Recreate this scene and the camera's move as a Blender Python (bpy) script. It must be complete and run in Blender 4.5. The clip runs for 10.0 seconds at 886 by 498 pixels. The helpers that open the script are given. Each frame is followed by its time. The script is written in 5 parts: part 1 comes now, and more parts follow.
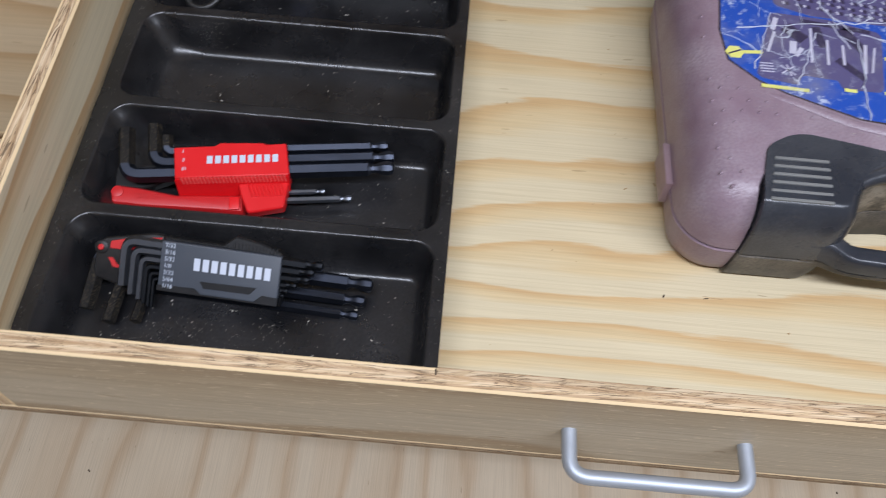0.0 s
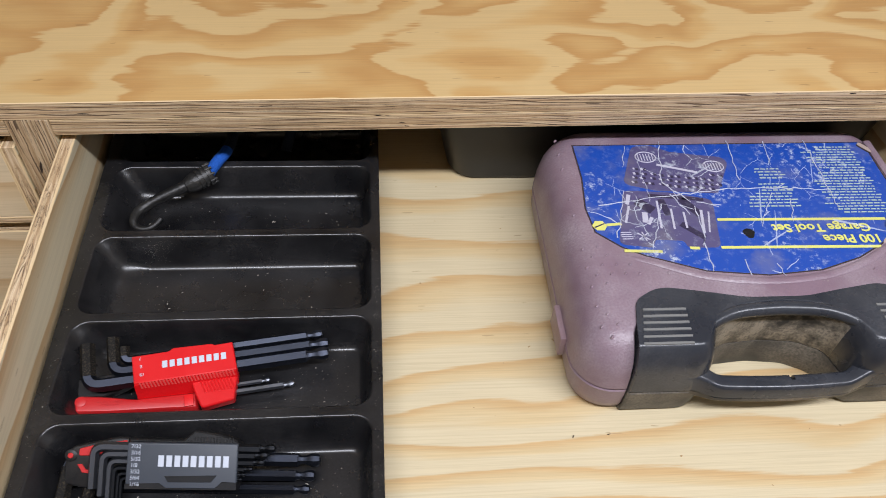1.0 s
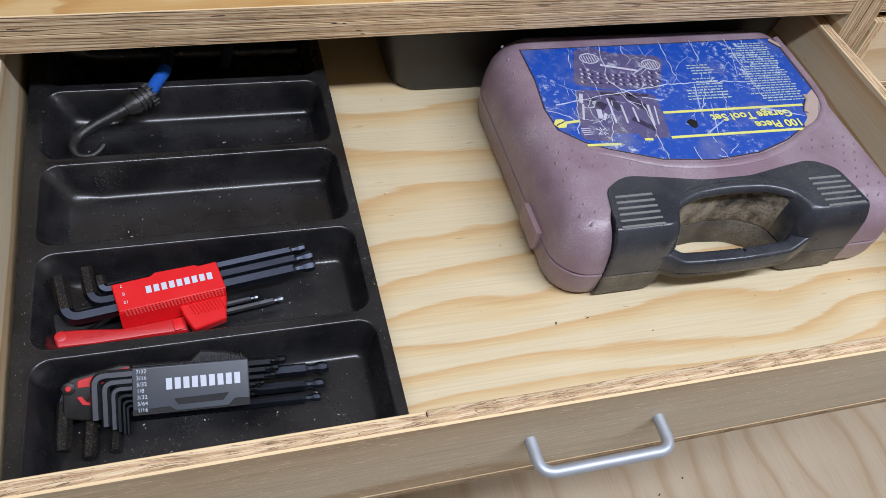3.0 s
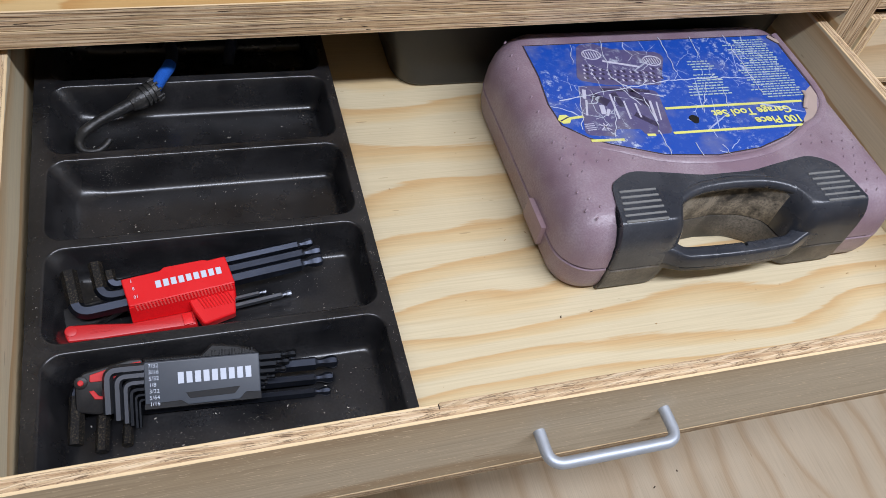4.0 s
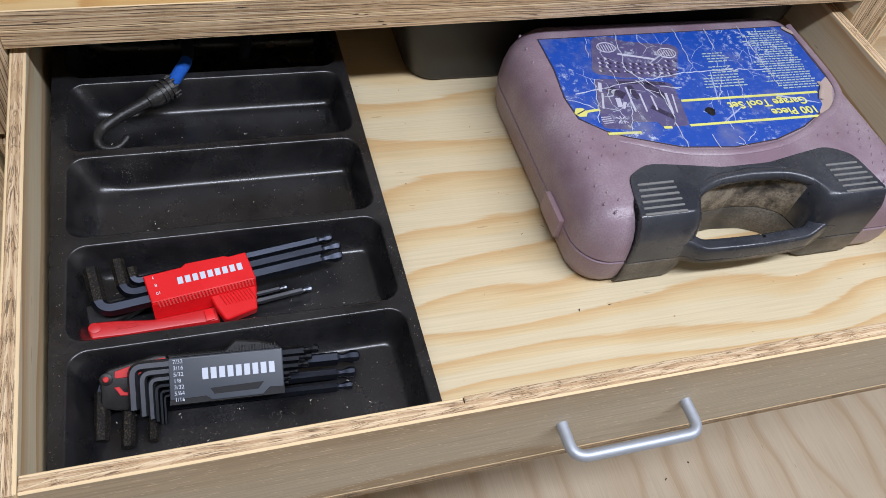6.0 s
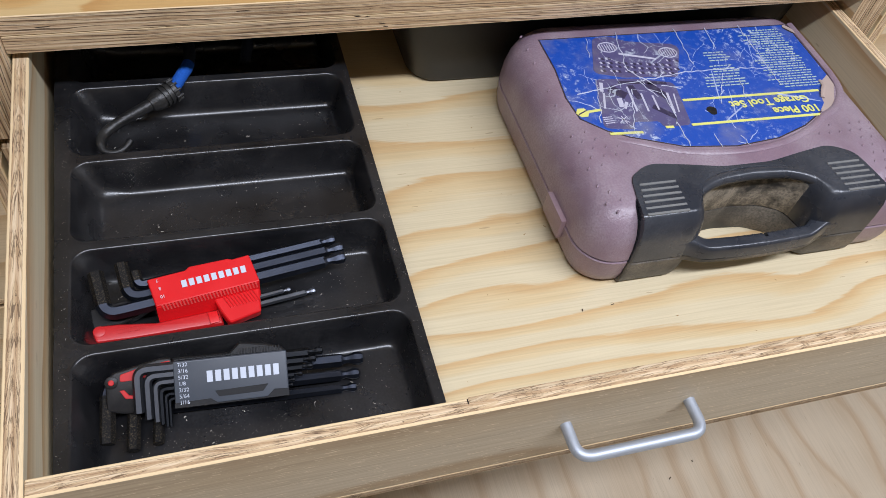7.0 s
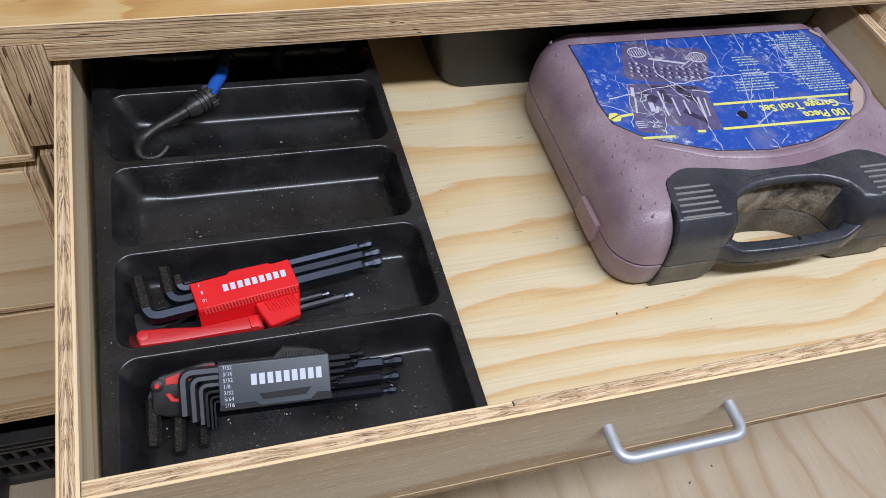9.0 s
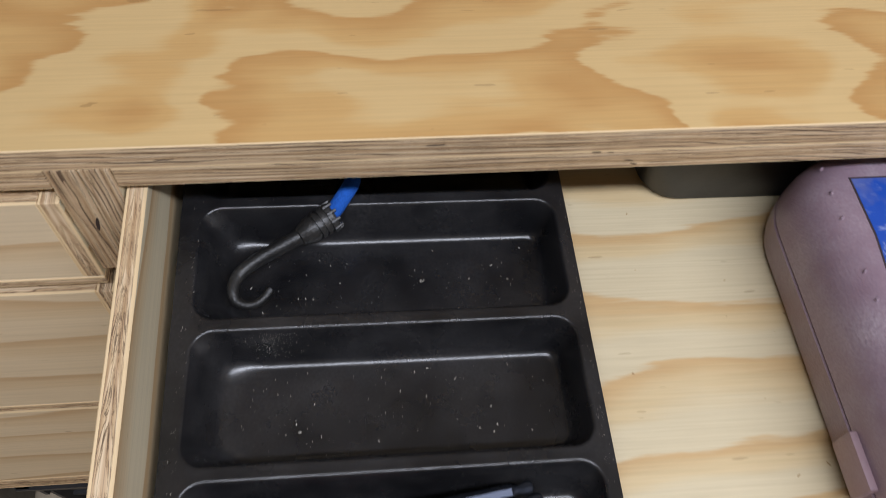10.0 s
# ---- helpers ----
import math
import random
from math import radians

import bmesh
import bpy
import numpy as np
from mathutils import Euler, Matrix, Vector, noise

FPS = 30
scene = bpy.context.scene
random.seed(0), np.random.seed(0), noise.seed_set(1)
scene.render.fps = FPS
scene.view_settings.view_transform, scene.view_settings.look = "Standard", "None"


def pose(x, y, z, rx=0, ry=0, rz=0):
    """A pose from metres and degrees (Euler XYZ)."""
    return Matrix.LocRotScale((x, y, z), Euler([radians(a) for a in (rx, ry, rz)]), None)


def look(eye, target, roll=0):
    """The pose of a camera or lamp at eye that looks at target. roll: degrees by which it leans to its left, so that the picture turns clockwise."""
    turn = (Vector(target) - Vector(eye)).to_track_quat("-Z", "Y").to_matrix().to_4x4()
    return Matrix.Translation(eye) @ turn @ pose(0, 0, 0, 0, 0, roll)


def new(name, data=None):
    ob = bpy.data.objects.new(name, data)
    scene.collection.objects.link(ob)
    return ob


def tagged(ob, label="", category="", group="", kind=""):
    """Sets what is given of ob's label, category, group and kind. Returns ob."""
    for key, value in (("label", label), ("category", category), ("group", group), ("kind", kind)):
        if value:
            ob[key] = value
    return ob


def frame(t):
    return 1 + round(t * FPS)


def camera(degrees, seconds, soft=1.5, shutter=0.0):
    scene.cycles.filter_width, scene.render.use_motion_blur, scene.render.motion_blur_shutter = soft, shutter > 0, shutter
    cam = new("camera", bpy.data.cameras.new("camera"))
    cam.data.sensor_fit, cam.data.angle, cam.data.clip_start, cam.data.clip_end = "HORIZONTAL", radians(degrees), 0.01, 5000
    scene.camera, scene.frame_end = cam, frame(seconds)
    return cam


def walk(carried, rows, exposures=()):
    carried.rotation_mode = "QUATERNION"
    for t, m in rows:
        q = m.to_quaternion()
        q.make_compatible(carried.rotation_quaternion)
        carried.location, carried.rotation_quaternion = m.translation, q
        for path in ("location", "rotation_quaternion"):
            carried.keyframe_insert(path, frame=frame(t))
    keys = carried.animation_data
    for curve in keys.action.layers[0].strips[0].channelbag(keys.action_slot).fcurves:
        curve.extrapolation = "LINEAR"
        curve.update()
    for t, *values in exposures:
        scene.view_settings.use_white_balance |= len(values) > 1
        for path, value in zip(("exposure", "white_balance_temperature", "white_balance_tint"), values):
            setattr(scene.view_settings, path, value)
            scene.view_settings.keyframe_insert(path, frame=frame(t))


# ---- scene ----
cam = camera(59.0, 10.0, soft=0.65, shutter=0.15)
PATH = [
    (0, (-0.074, -0.143, 0.462), (-0.089, 0.885, -1.253), 4.3),
    (0.2, (-0.048, -0.147, 0.483), (-0.01, 0.941, -1.195), 4.0),
    (0.5, (-0.027, -0.160, 0.507), (0.023, 1.030, -1.099), 2.3),
    (1, (-0.077, -0.183, 0.542), (0.09, 1.162, -0.93), 4.3),
    (1.2, (-0.113, -0.19, 0.539), (0.082, 1.126, -0.954), 4.7),
    (1.5, (-0.166, -0.203, 0.532), (0.202, 1.087, -0.952), 10.2),
    (1.7, (-0.176, -0.209, 0.539), (0.247, 1.07, -0.939), 11.9),
    (2, (-0.186, -0.204, 0.528), (0.285, 1.051, -0.956), 12.6),
    (2.5, (-0.177, -0.197, 0.518), (0.331, 1.003, -0.999), 12.4),
    (4, (-0.195, -0.197, 0.52), (0.357, 0.962, -1.013), 13.7),
    (4.5, (-0.201, -0.197, 0.519), (0.349, 0.954, -1.021), 13.7),
    (5, (-0.206, -0.197, 0.519), (0.341, 0.953, -1.023), 13.6),
    (5.5, (-0.207, -0.195, 0.519), (0.338, 0.954, -1.024), 13.4),
    (7, (-0.208, -0.194, 0.521), (0.329, 0.956, -1.024), 12.5),
    (7.5, (-0.209, -0.195, 0.52), (0.328, 0.957, -1.024), 12.3),
    (8, (-0.213, -0.197, 0.519), (0.323, 0.956, -1.025), 12.2),
    (8.5, (-0.218, -0.197, 0.521), (0.314, 0.958, -1.023), 12.1),
    (9, (-0.233, -0.191, 0.52), (0.293, 0.974, -1.018), 11.8),
    (9.4, (-0.238, -0.141, 0.504), (0.195, 1.042, -1.05), 9.7),
    (9.5, (-0.242, -0.121, 0.494), (0.163, 1.074, -1.058), 9.6),
    (9.6, (-0.240, -0.092, 0.484), (0.113, 1.103, -1.076), 8.8),
    (9.8, (-0.225, -0.014, 0.472), (0.024, 1.107, -1.092), 7.5),
    (10, (-0.207, 0.076, 0.468), (-0.024, 1.142, -1.214), 6.2),
]
EXPOSURES = [(0, -0.05, 6300, 10), (0.5, 0.0, 6480, 10), (1, 0.08, 6780, 10), (1.5, 0.04, 6620, 10), (2, 0.0, 6400, 10), (4, 0.03, 6400, 10), (7.5, 0.05, 6440, 10), (9, 0.05, 6420, 10), (10, 0.0, 6500, 10)]
walk(cam, [(t, look(eye, target, roll)) for t, eye, target, roll in PATH], EXPOSURES)

# ---- world, lamps ----
FLOOR_Z, CEIL_Z = -0.78, 1.62
world = bpy.data.worlds.new("room_air")
world.use_nodes = True
world.node_tree.nodes["Background"].inputs["Color"].default_value = (0.9, 0.95, 1.0, 1)
world.node_tree.nodes["Background"].inputs["Strength"].default_value = 0.05
scene.world = world


def area_lamp(name, place, target, sx, sy, watts, colour):
    data = bpy.data.lights.new(name, "AREA")
    data.shape, data.size, data.size_y, data.energy, data.color = "RECTANGLE", sx, sy, watts, colour
    ob = new(name, data)
    ob.matrix_world = look(place, target)
    return tagged(ob, "white overhead shop light below the ceiling", "lamp", kind="structure")


area_lamp("ceiling_lamp", (0.40, -0.50, 1.58), (0.40, -0.50, 0.0), 2.4, 0.12, 57.5, (0.822, 0.868, 1.0))


# ---- materials ----
def lin(r, g, b):
    return tuple((c / 255 / 12.92) if c <= 10 else ((c / 255 + 0.055) / 1.055) ** 2.4 for c in (r, g, b)) + (1.0,)


class Nodes:
    """A small builder for node materials."""

    def __init__(self, name):
        self.mat = bpy.data.materials.new(name)
        self.mat.use_nodes = True
        self.tree = self.mat.node_tree
        self.bsdf = self.tree.nodes["Principled BSDF"]
        self.tc = self.tree.nodes.new("ShaderNodeTexCoord")

    def node(self, kind, **values):
        n = self.tree.nodes.new(kind)
        for key, value in values.items():
            n.inputs[key.replace("_", " ")].default_value = value
        return n

    def link(self, a, b):
        self.tree.links.new(a, b)

    def mapped(self, scale, place=(0, 0, 0), turn=(0, 0, 0)):
        m = self.tree.nodes.new("ShaderNodeMapping")
        m.inputs["Scale"].default_value, m.inputs["Location"].default_value = scale, place
        m.inputs["Rotation"].default_value = turn
        self.link(self.tc.outputs["Object"], m.inputs["Vector"])
        return m.outputs["Vector"]

    def turned(self, scale, place, turn):
        """Turn first, then stretch."""
        m = self.tree.nodes.new("ShaderNodeMapping")
        m.vector_type = "TEXTURE"
        m.inputs["Scale"].default_value = tuple(1.0 / v for v in scale)
        m.inputs["Location"].default_value, m.inputs["Rotation"].default_value = place, turn
        self.link(self.tc.outputs["Object"], m.inputs["Vector"])
        return m.outputs["Vector"]

    def combined(self, a, b, c=0.0):
        n = self.tree.nodes.new("ShaderNodeCombineXYZ")
        self.link(a, n.inputs[0])
        self.link(b, n.inputs[1])
        n.inputs[2].default_value = c
        return n.outputs[0]

    def noise(self, vector, scale, detail=2.0, rough=0.5, distortion=0.0):
        n = self.node("ShaderNodeTexNoise", Scale=scale, Detail=detail, Roughness=rough, Distortion=distortion)
        self.link(vector, n.inputs["Vector"])
        return n.outputs["Fac"]

    def math(self, op, a, b=None, c=None):
        n = self.tree.nodes.new("ShaderNodeMath")
        n.operation = op
        for i, v in enumerate((a, b, c)):
            if v is None:
                continue
            if isinstance(v, (int, float)):
                n.inputs[i].default_value = v
            else:
                self.link(v, n.inputs[i])
        return n.outputs[0]

    def ramp(self, fac, stops, ease="LINEAR"):
        n = self.tree.nodes.new("ShaderNodeValToRGB")
        n.color_ramp.interpolation = ease
        el = n.color_ramp.elements
        while len(el) < len(stops):
            el.new(0.5)
        for e, (p, c) in zip(el, stops):
            e.position, e.color = p, c
        self.link(fac, n.inputs["Fac"])
        return n.outputs["Color"]

    def mix(self, fac, a, b, blend="MIX"):
        n = self.tree.nodes.new("ShaderNodeMix")
        n.data_type, n.blend_type = "RGBA", blend
        for index, v in ((0, fac), (6, a), (7, b)):
            if isinstance(v, (int, float, tuple)):
                n.inputs[index].default_value = v
            else:
                self.link(v, n.inputs[index])
        return n.outputs[2]

    def axis(self, name):
        s = self.tree.nodes.new("ShaderNodeSeparateXYZ")
        self.link(self.tc.outputs["Object"], s.inputs[0])
        return s.outputs["XYZ".index(name)]

    def finish(self, colour, rough=0.5, metal=0.0, height=None, bump=0.1, dist=0.001, specular=0.5):
        for key, v in (("Base Color", colour), ("Roughness", rough), ("Metallic", metal), ("Specular IOR Level", specular)):
            if isinstance(v, (int, float, tuple)):
                self.bsdf.inputs[key].default_value = v
            else:
                self.link(v, self.bsdf.inputs[key])
        if height is not None:
            b = self.node("ShaderNodeBump", Strength=bump, Distance=dist)
            self.link(height, b.inputs["Height"])
            self.link(b.outputs["Normal"], self.bsdf.inputs["Normal"])
        return self.mat


GREY = {v: (v, v, v, 1.0) for v in (0.0, 0.5, 1.0)}


def pine(name, light, mid, dark, along, across, bands, wander, stretch=(1.5, 9.0), place=(0, 0, 0), sharp=0.86, soft=2.0, rise=(0.30, 0.62), feather=0.10, fall=0.05, fibres=0.5, pale=0.0, bow=0.0):
    """Rotary-cut pine veneer: growth rings as contour bands that wander along the grain, with fine fibres."""
    m = Nodes(name)
    sc = [3.0, 3.0, 3.0]
    sc["XYZ".index(along)], sc["XYZ".index(across)] = stretch
    field = m.noise(m.mapped(tuple(sc), place), 1.0, soft, 0.45, 0.25)
    rings = m.math("MULTIPLY", m.math("MULTIPLY", m.axis(across), bands), m.math("SUBTRACT", 1.0, m.math("MULTIPLY", m.axis(across), bow)))
    h = m.math("ADD", rings, m.math("MULTIPLY", field, wander))
    fe = [40.0, 40.0, 40.0]
    fe["XYZ".index(along)], fe["XYZ".index(across)] = 11.0, 130.0
    ragged = m.noise(m.mapped(tuple(fe), (0.5, 0.2, 0.9)), 1.0, 4.0, 0.65)
    h = m.math("ADD", h, m.math("MULTIPLY", ragged, feather))
    saw = m.math("FRACT", h)
    col = m.ramp(saw, [(0.0, light), (rise[0], light), (rise[1], mid), (sharp, dark), (min(sharp + fall, 0.99), light)], "EASE")
    fib = [60.0, 60.0, 60.0]
    fib["XYZ".index(along)], fib["XYZ".index(across)] = 9.0, 620.0
    fibre = m.noise(m.mapped(tuple(fib)), 1.0, 3.0, 0.6)
    col = m.mix(fibres, col, m.ramp(fibre, [(0.25, (0.72, 0.70, 0.68, 1)), (0.6, (1, 1, 1, 1))]), "MULTIPLY")
    fl = [30.0, 30.0, 30.0]
    fl["XYZ".index(along)], fl["XYZ".index(across)] = 40.0, 260.0
    fleck = m.noise(m.mapped(tuple(fl), (3.1, 1.7, 0.4)), 1.0, 1.0, 0.5)
    col = m.mix(m.math("MULTIPLY", m.math("GREATER_THAN", fleck, 0.775), 0.35), col, lin(120, 88, 52))
    if pale:
        pf = [80.0, 80.0, 80.0]
        pf["XYZ".index(along)], pf["XYZ".index(across)] = 90.0, 900.0
        spark = m.noise(m.mapped(tuple(pf), (0.1, 0.5, 0.2)), 1.0, 2.0, 0.6)
        col = m.mix(m.math("MULTIPLY", m.math("GREATER_THAN", spark, 0.66), pale), col, lin(226, 208, 176))
    blot = m.noise(m.mapped((5, 5, 5), (0.7, 0.2, 0.1)), 1.0, 3.0, 0.6)
    col = m.mix(0.35, col, m.ramp(blot, [(0.3, (0.82, 0.80, 0.77, 1)), (0.65, (1, 1, 1, 1))]), "MULTIPLY")
    rough = m.math("ADD", 0.46, m.math("MULTIPLY", fibre, 0.22))
    return m.finish(col, rough, 0.0, fibre, 0.25, 0.0006, 0.4)


def ply_edge(name, thick_axis, start, thick, along, plies, skin_share=0.15, tone=1.0):
    """Cut edge of plywood: pale face veneers, brown cross plies, dark glue lines and torn streaks."""
    m = Nodes(name)
    p = m.math("DIVIDE", m.math("SUBTRACT", m.axis(thick_axis), start), thick)
    wob = [70.0, 70.0, 70.0]
    wob["XYZ".index(along)] = 11.0
    wav = m.math("SUBTRACT", m.noise(m.mapped(tuple(wob)), 1.0, 3.0, 0.55), 0.5)
    pp = m.math("ADD", p, m.math("MULTIPLY", wav, 0.22))
    lay = m.math("MULTIPLY", pp, float(plies))
    base = m.ramp(m.math("PINGPONG", lay, 1.0), [(0.3, lin(216 * tone, 193 * tone, 160 * tone)), (0.7, lin(195 * tone, 167 * tone, 134 * tone))])
    gl = [30.0, 30.0, 30.0]
    gl["XYZ".index(along)] = 45.0
    gate = m.noise(m.mapped(tuple(gl), (0.3, 0.8, 0.1)), 1.0, 2.0, 0.6)
    near = m.math("ABSOLUTE", m.math("SUBTRACT", m.math("FRACT", lay), 0.5))
    line = m.math("GREATER_THAN", m.math("ADD", near, m.math("MULTIPLY", m.math("SUBTRACT", gate, 0.5), 0.42)), 0.425)
    thin = plies < 7
    # torn grain: slanted cracks that meet in a V along the middle ply
    mid = m.math("ABSOLUTE", m.math("SUBTRACT", m.math("ADD", p, m.math("MULTIPLY", wav, 0.6)), 0.52))
    run = m.axis(along)
    if thin:
        u = m.math("MULTIPLY", run, 26.0)
        v = m.math("ADD", m.math("MULTIPLY", mid, 7.0), m.math("MULTIPLY", run, 52.0))
    else:
        u = m.math("MULTIPLY", run, 6.0)
        v = m.math("ADD", m.math("MULTIPLY", p, 6.5), m.math("MULTIPLY", run, 2.0))
    streak = m.noise(m.combined(u, v, start * 37.0), 1.0, 3.0, 0.6, 0.8 if thin else 1.6)
    crack = m.math("LESS_THAN", m.math("ABSOLUTE", m.math("SUBTRACT", streak, 0.47)), m.math("MULTIPLY", m.math("SUBTRACT", gate, 0.32), 0.085 if thin else 0.060))
    if not thin:
        # long dark fibres that run at a shallow slant from ply to ply
        lf = [60.0, 60.0, 60.0]
        lf["XYZ".index(along)] = 9.0
        bend = m.noise(m.mapped(tuple(lf), (0.8, 0.3, 0.5)), 1.0, 2.0, 0.5)
        rows = m.math("ADD", m.math("ADD", m.math("MULTIPLY", p, 5.0), m.math("MULTIPLY", run, 9.0)), m.math("MULTIPLY", bend, 3.6))
        off = m.math("ABSOLUTE", m.math("SUBTRACT", m.math("FRACT", rows), 0.5))
        lg = [170.0, 170.0, 170.0]
        lg["XYZ".index(along)] = 14.0
        width = m.math("MULTIPLY", m.math("SUBTRACT", m.noise(m.mapped(tuple(lg), (0.1, 0.9, 0.4)), 1.0, 2.0, 0.55), 0.385), 0.56)
        crack = m.math("MAXIMUM", m.math("MULTIPLY", crack, 0.45), m.math("LESS_THAN", off, width))
    torn = m.ramp(streak, [(0.30, lin(168, 145, 114)), (0.46, lin(224, 210, 184)), (0.60, (1, 1, 1, 1))])
    inner = m.mix(0.55 if thin else 0.6, base, torn, "MULTIPLY")
    inner = m.mix(m.math("MULTIPLY", line, 0.32 if thin else 0.55), inner, lin(78, 60, 47))
    inner = m.mix(m.math("MULTIPLY", crack, 0.72 if thin else 0.85), inner, lin(74, 55, 43))
    edge_d = m.math("ABSOLUTE", m.math("SUBTRACT", p, 0.5))
    skin = m.math("GREATER_THAN", m.math("ADD", edge_d, m.math("MULTIPLY", wav, 0.05)), 0.5 - min(skin_share, 0.5 if plies < 7 else 0.05))
    col = m.mix(skin, inner, lin(222 * tone, 196 * tone, 154 * tone))
    return m.finish(col, 0.7, 0.0, streak, 0.5, 0.0006, 0.25)


M_BOTTOM = pine("pine_drawer_bottom", lin(210, 195, 161), lin(209, 186, 143), lin(201, 168, 120), "X", "Y", 46.0, 4.2, (2.6, 6.0), (0.43, 0.31, 0.0), 0.86, 2.5, (0.30, 0.58), 0.34, 0.08, bow=1.05)
M_TOP = pine("pine_bench_top", lin(206, 175, 122), lin(199, 160, 102), lin(187, 143, 86), "X", "Y", 3.0, 5.2, (5.6, 9.5), (1.35, 0.25, 0.3), 0.88, 2.2, (0.26, 0.52), 0.42, 0.09, 0.35)
M_FACE_X = pine("pine_upright_face", lin(217, 197, 164), lin(211, 187, 150), lin(198, 168, 128), "X", "Z", 15.0, 1.9, (1.8, 9.0), (0.2, 0.0, 0.6), 0.85)
M_FRONT = pine("pine_front_face", lin(190, 176, 152), lin(182, 164, 136), lin(168, 146, 116), "X", "Z", 9.0, 1.6, (2.2, 12.0), (0.7, 0.0, 0.2), 0.80, 2.0, (0.2, 0.6), 0.12, 0.15, 0.9, 0.6)
M_FACE_Y = pine("pine_side_face", lin(220, 206, 174), lin(210, 188, 150), lin(196, 164, 122), "Y", "Z", 26.0, 1.4, (2.5, 9.0), (0.2, 0.0, 0.1), 0.85)
M_FLOOR = pine("pine_floor", lin(208, 192, 167), lin(203, 184, 157), lin(193, 170, 141), "Y", "X", 12.0, 2.8, (2.0, 6.0), (0.1, 0.6, 0.0), 0.66, 2.0, (0.20, 0.55), 0.12, 0.30)
M_EDGE_BENCH = ply_edge("ply_edge_bench", "Z", 0.1225, 0.0175, "X", 7)
M_EDGE_RAIL = ply_edge("ply_edge_rail", "Z", 0.1055, 0.0165, "X", 7)
M_EDGE_FRONT = ply_edge("ply_edge_front", "Y", -0.0020, 0.0112, "X", 5)
M_EDGE_TORN = ply_edge("ply_edge_torn", "Y", 0.0020, 0.0130, "X", 5, 0.02, 0.93)
M_EDGE_SIDE_L = ply_edge("ply_edge_side_l", "X", -0.3365, 0.0120, "Y", 5)
M_EDGE_SIDE_R = ply_edge("ply_edge_side_r", "X", 0.4420, 0.0120, "Y", 5)
M_EDGE_BOTTOM = ply_edge("ply_edge_bottom", "Z", -0.008, 0.008, "X", 3, 0.05, 0.82)


def plastic(name, colour, rough=0.4, grain=900.0, bump=0.12, dust=0.0, dust_colour=(150, 140, 128), specular=0.5, mottle=0.25, clouds=17.0, patchy=0.25):
    m = Nodes(name)
    g = m.noise(m.mapped((1, 1, 1)), grain, 2.0, 0.6)
    b = m.noise(m.mapped((1, 1, 1), (0.3, 0.1, 0.2)), 28.0, 4.0, 0.6)
    col = m.mix(mottle, colour, m.ramp(b, [(0.3, (0.55, 0.55, 0.55, 1)), (0.7, (1.0, 1.0, 1.0, 1))]), "MULTIPLY")
    if dust:
        speck = m.noise(m.mapped((1, 1, 1), (0.9, 0.4, 0.7)), 520.0, 1.0, 0.5)
        cloud = m.noise(m.mapped((1, 1, 1), (1.9, 1.4, 0.2)), clouds, 3.0, 0.6)
        amount = m.math("MULTIPLY", m.math("SUBTRACT", cloud, 0.36), m.math("MULTIPLY", speck, dust))
        amount = m.math("MAXIMUM", amount, 0.0)
        col = m.mix(amount, col, lin(*dust_colour))
    rr = m.math("ADD", rough, m.math("MULTIPLY", m.math("SUBTRACT", b, 0.5), patchy))
    return m.finish(col, rr, 0.0, g, bump, 0.0004, specular)


def metal(name, colour, rough, metallic=1.0):
    m = Nodes(name)
    g = m.noise(m.mapped((60, 60, 900)), 1.0, 2.0, 0.6)
    col = m.mix(0.3, colour, m.ramp(g, [(0.3, (0.7, 0.7, 0.7, 1)), (0.7, (1, 1, 1, 1))]), "MULTIPLY")
    return m.finish(col, m.math("ADD", rough, m.math("MULTIPLY", g, 0.12)), metallic, g, 0.08, 0.0003)


M_TRAY = plastic("black_tray_plastic", lin(17, 17, 19), 0.28, 700.0, 0.05, 0.65, (112, 110, 110), 0.68, 0.1, 17.0, 0.12)
M_BIN = plastic("black_bin_plastic", lin(24, 24, 26), 0.42, 500.0, 0.15, 0.1)
M_PURPLE = plastic("plum_case_plastic", lin(132, 109, 121), 0.36, 620.0, 0.9, 1.6, (196, 188, 192), 0.5, 0.25)
M_CATCH = plastic("lighter_plum_plastic", lin(142, 116, 122), 0.42, 620.0, 0.4, 1.5, (198, 188, 186))
M_COVER = plastic("black_case_plastic", lin(42, 45, 52), 0.28, 900.0, 0.16, 1.1, (122, 123, 126))
M_COVER_DUSTY = plastic("dusty_black_case_plastic", lin(46, 45, 44), 0.5, 900.0, 0.15, 3.2, (148, 140, 128))
M_HOLLOW = plastic("sawdust_caked_black_plastic", lin(40, 38, 37), 0.55, 600.0, 0.25, 7.5, (150, 140, 124), 0.5, 0.25, 46.0)
# dark plum for outlines; round the label it holds the shadow gap
M_DARK_OUTLINE = plastic("dark_outline_plum", lin(52, 40, 44), 0.7, 900.0, 0.2)
M_RIDGE = plastic("worn_grey_ridge", lin(120, 120, 118), 0.5)
M_RED = plastic("red_holder_plastic", lin(214, 20, 26), 0.36, 900.0, 0.08, 0.12, (235, 120, 110), 0.5, 0.15)
M_TEETH = plastic("worn_red_teeth", lin(230, 84, 80), 0.45)
M_RED_DULL = plastic("red_lever_plastic", lin(190, 26, 30), 0.42, 900.0, 0.08, 0.2, (230, 130, 120), 0.5, 0.15)
M_GREY = plastic("slate_holder_plastic", lin(62, 67, 75), 0.45, 900.0, 0.1, 0.25, (150, 150, 150), 0.5, 0.15)
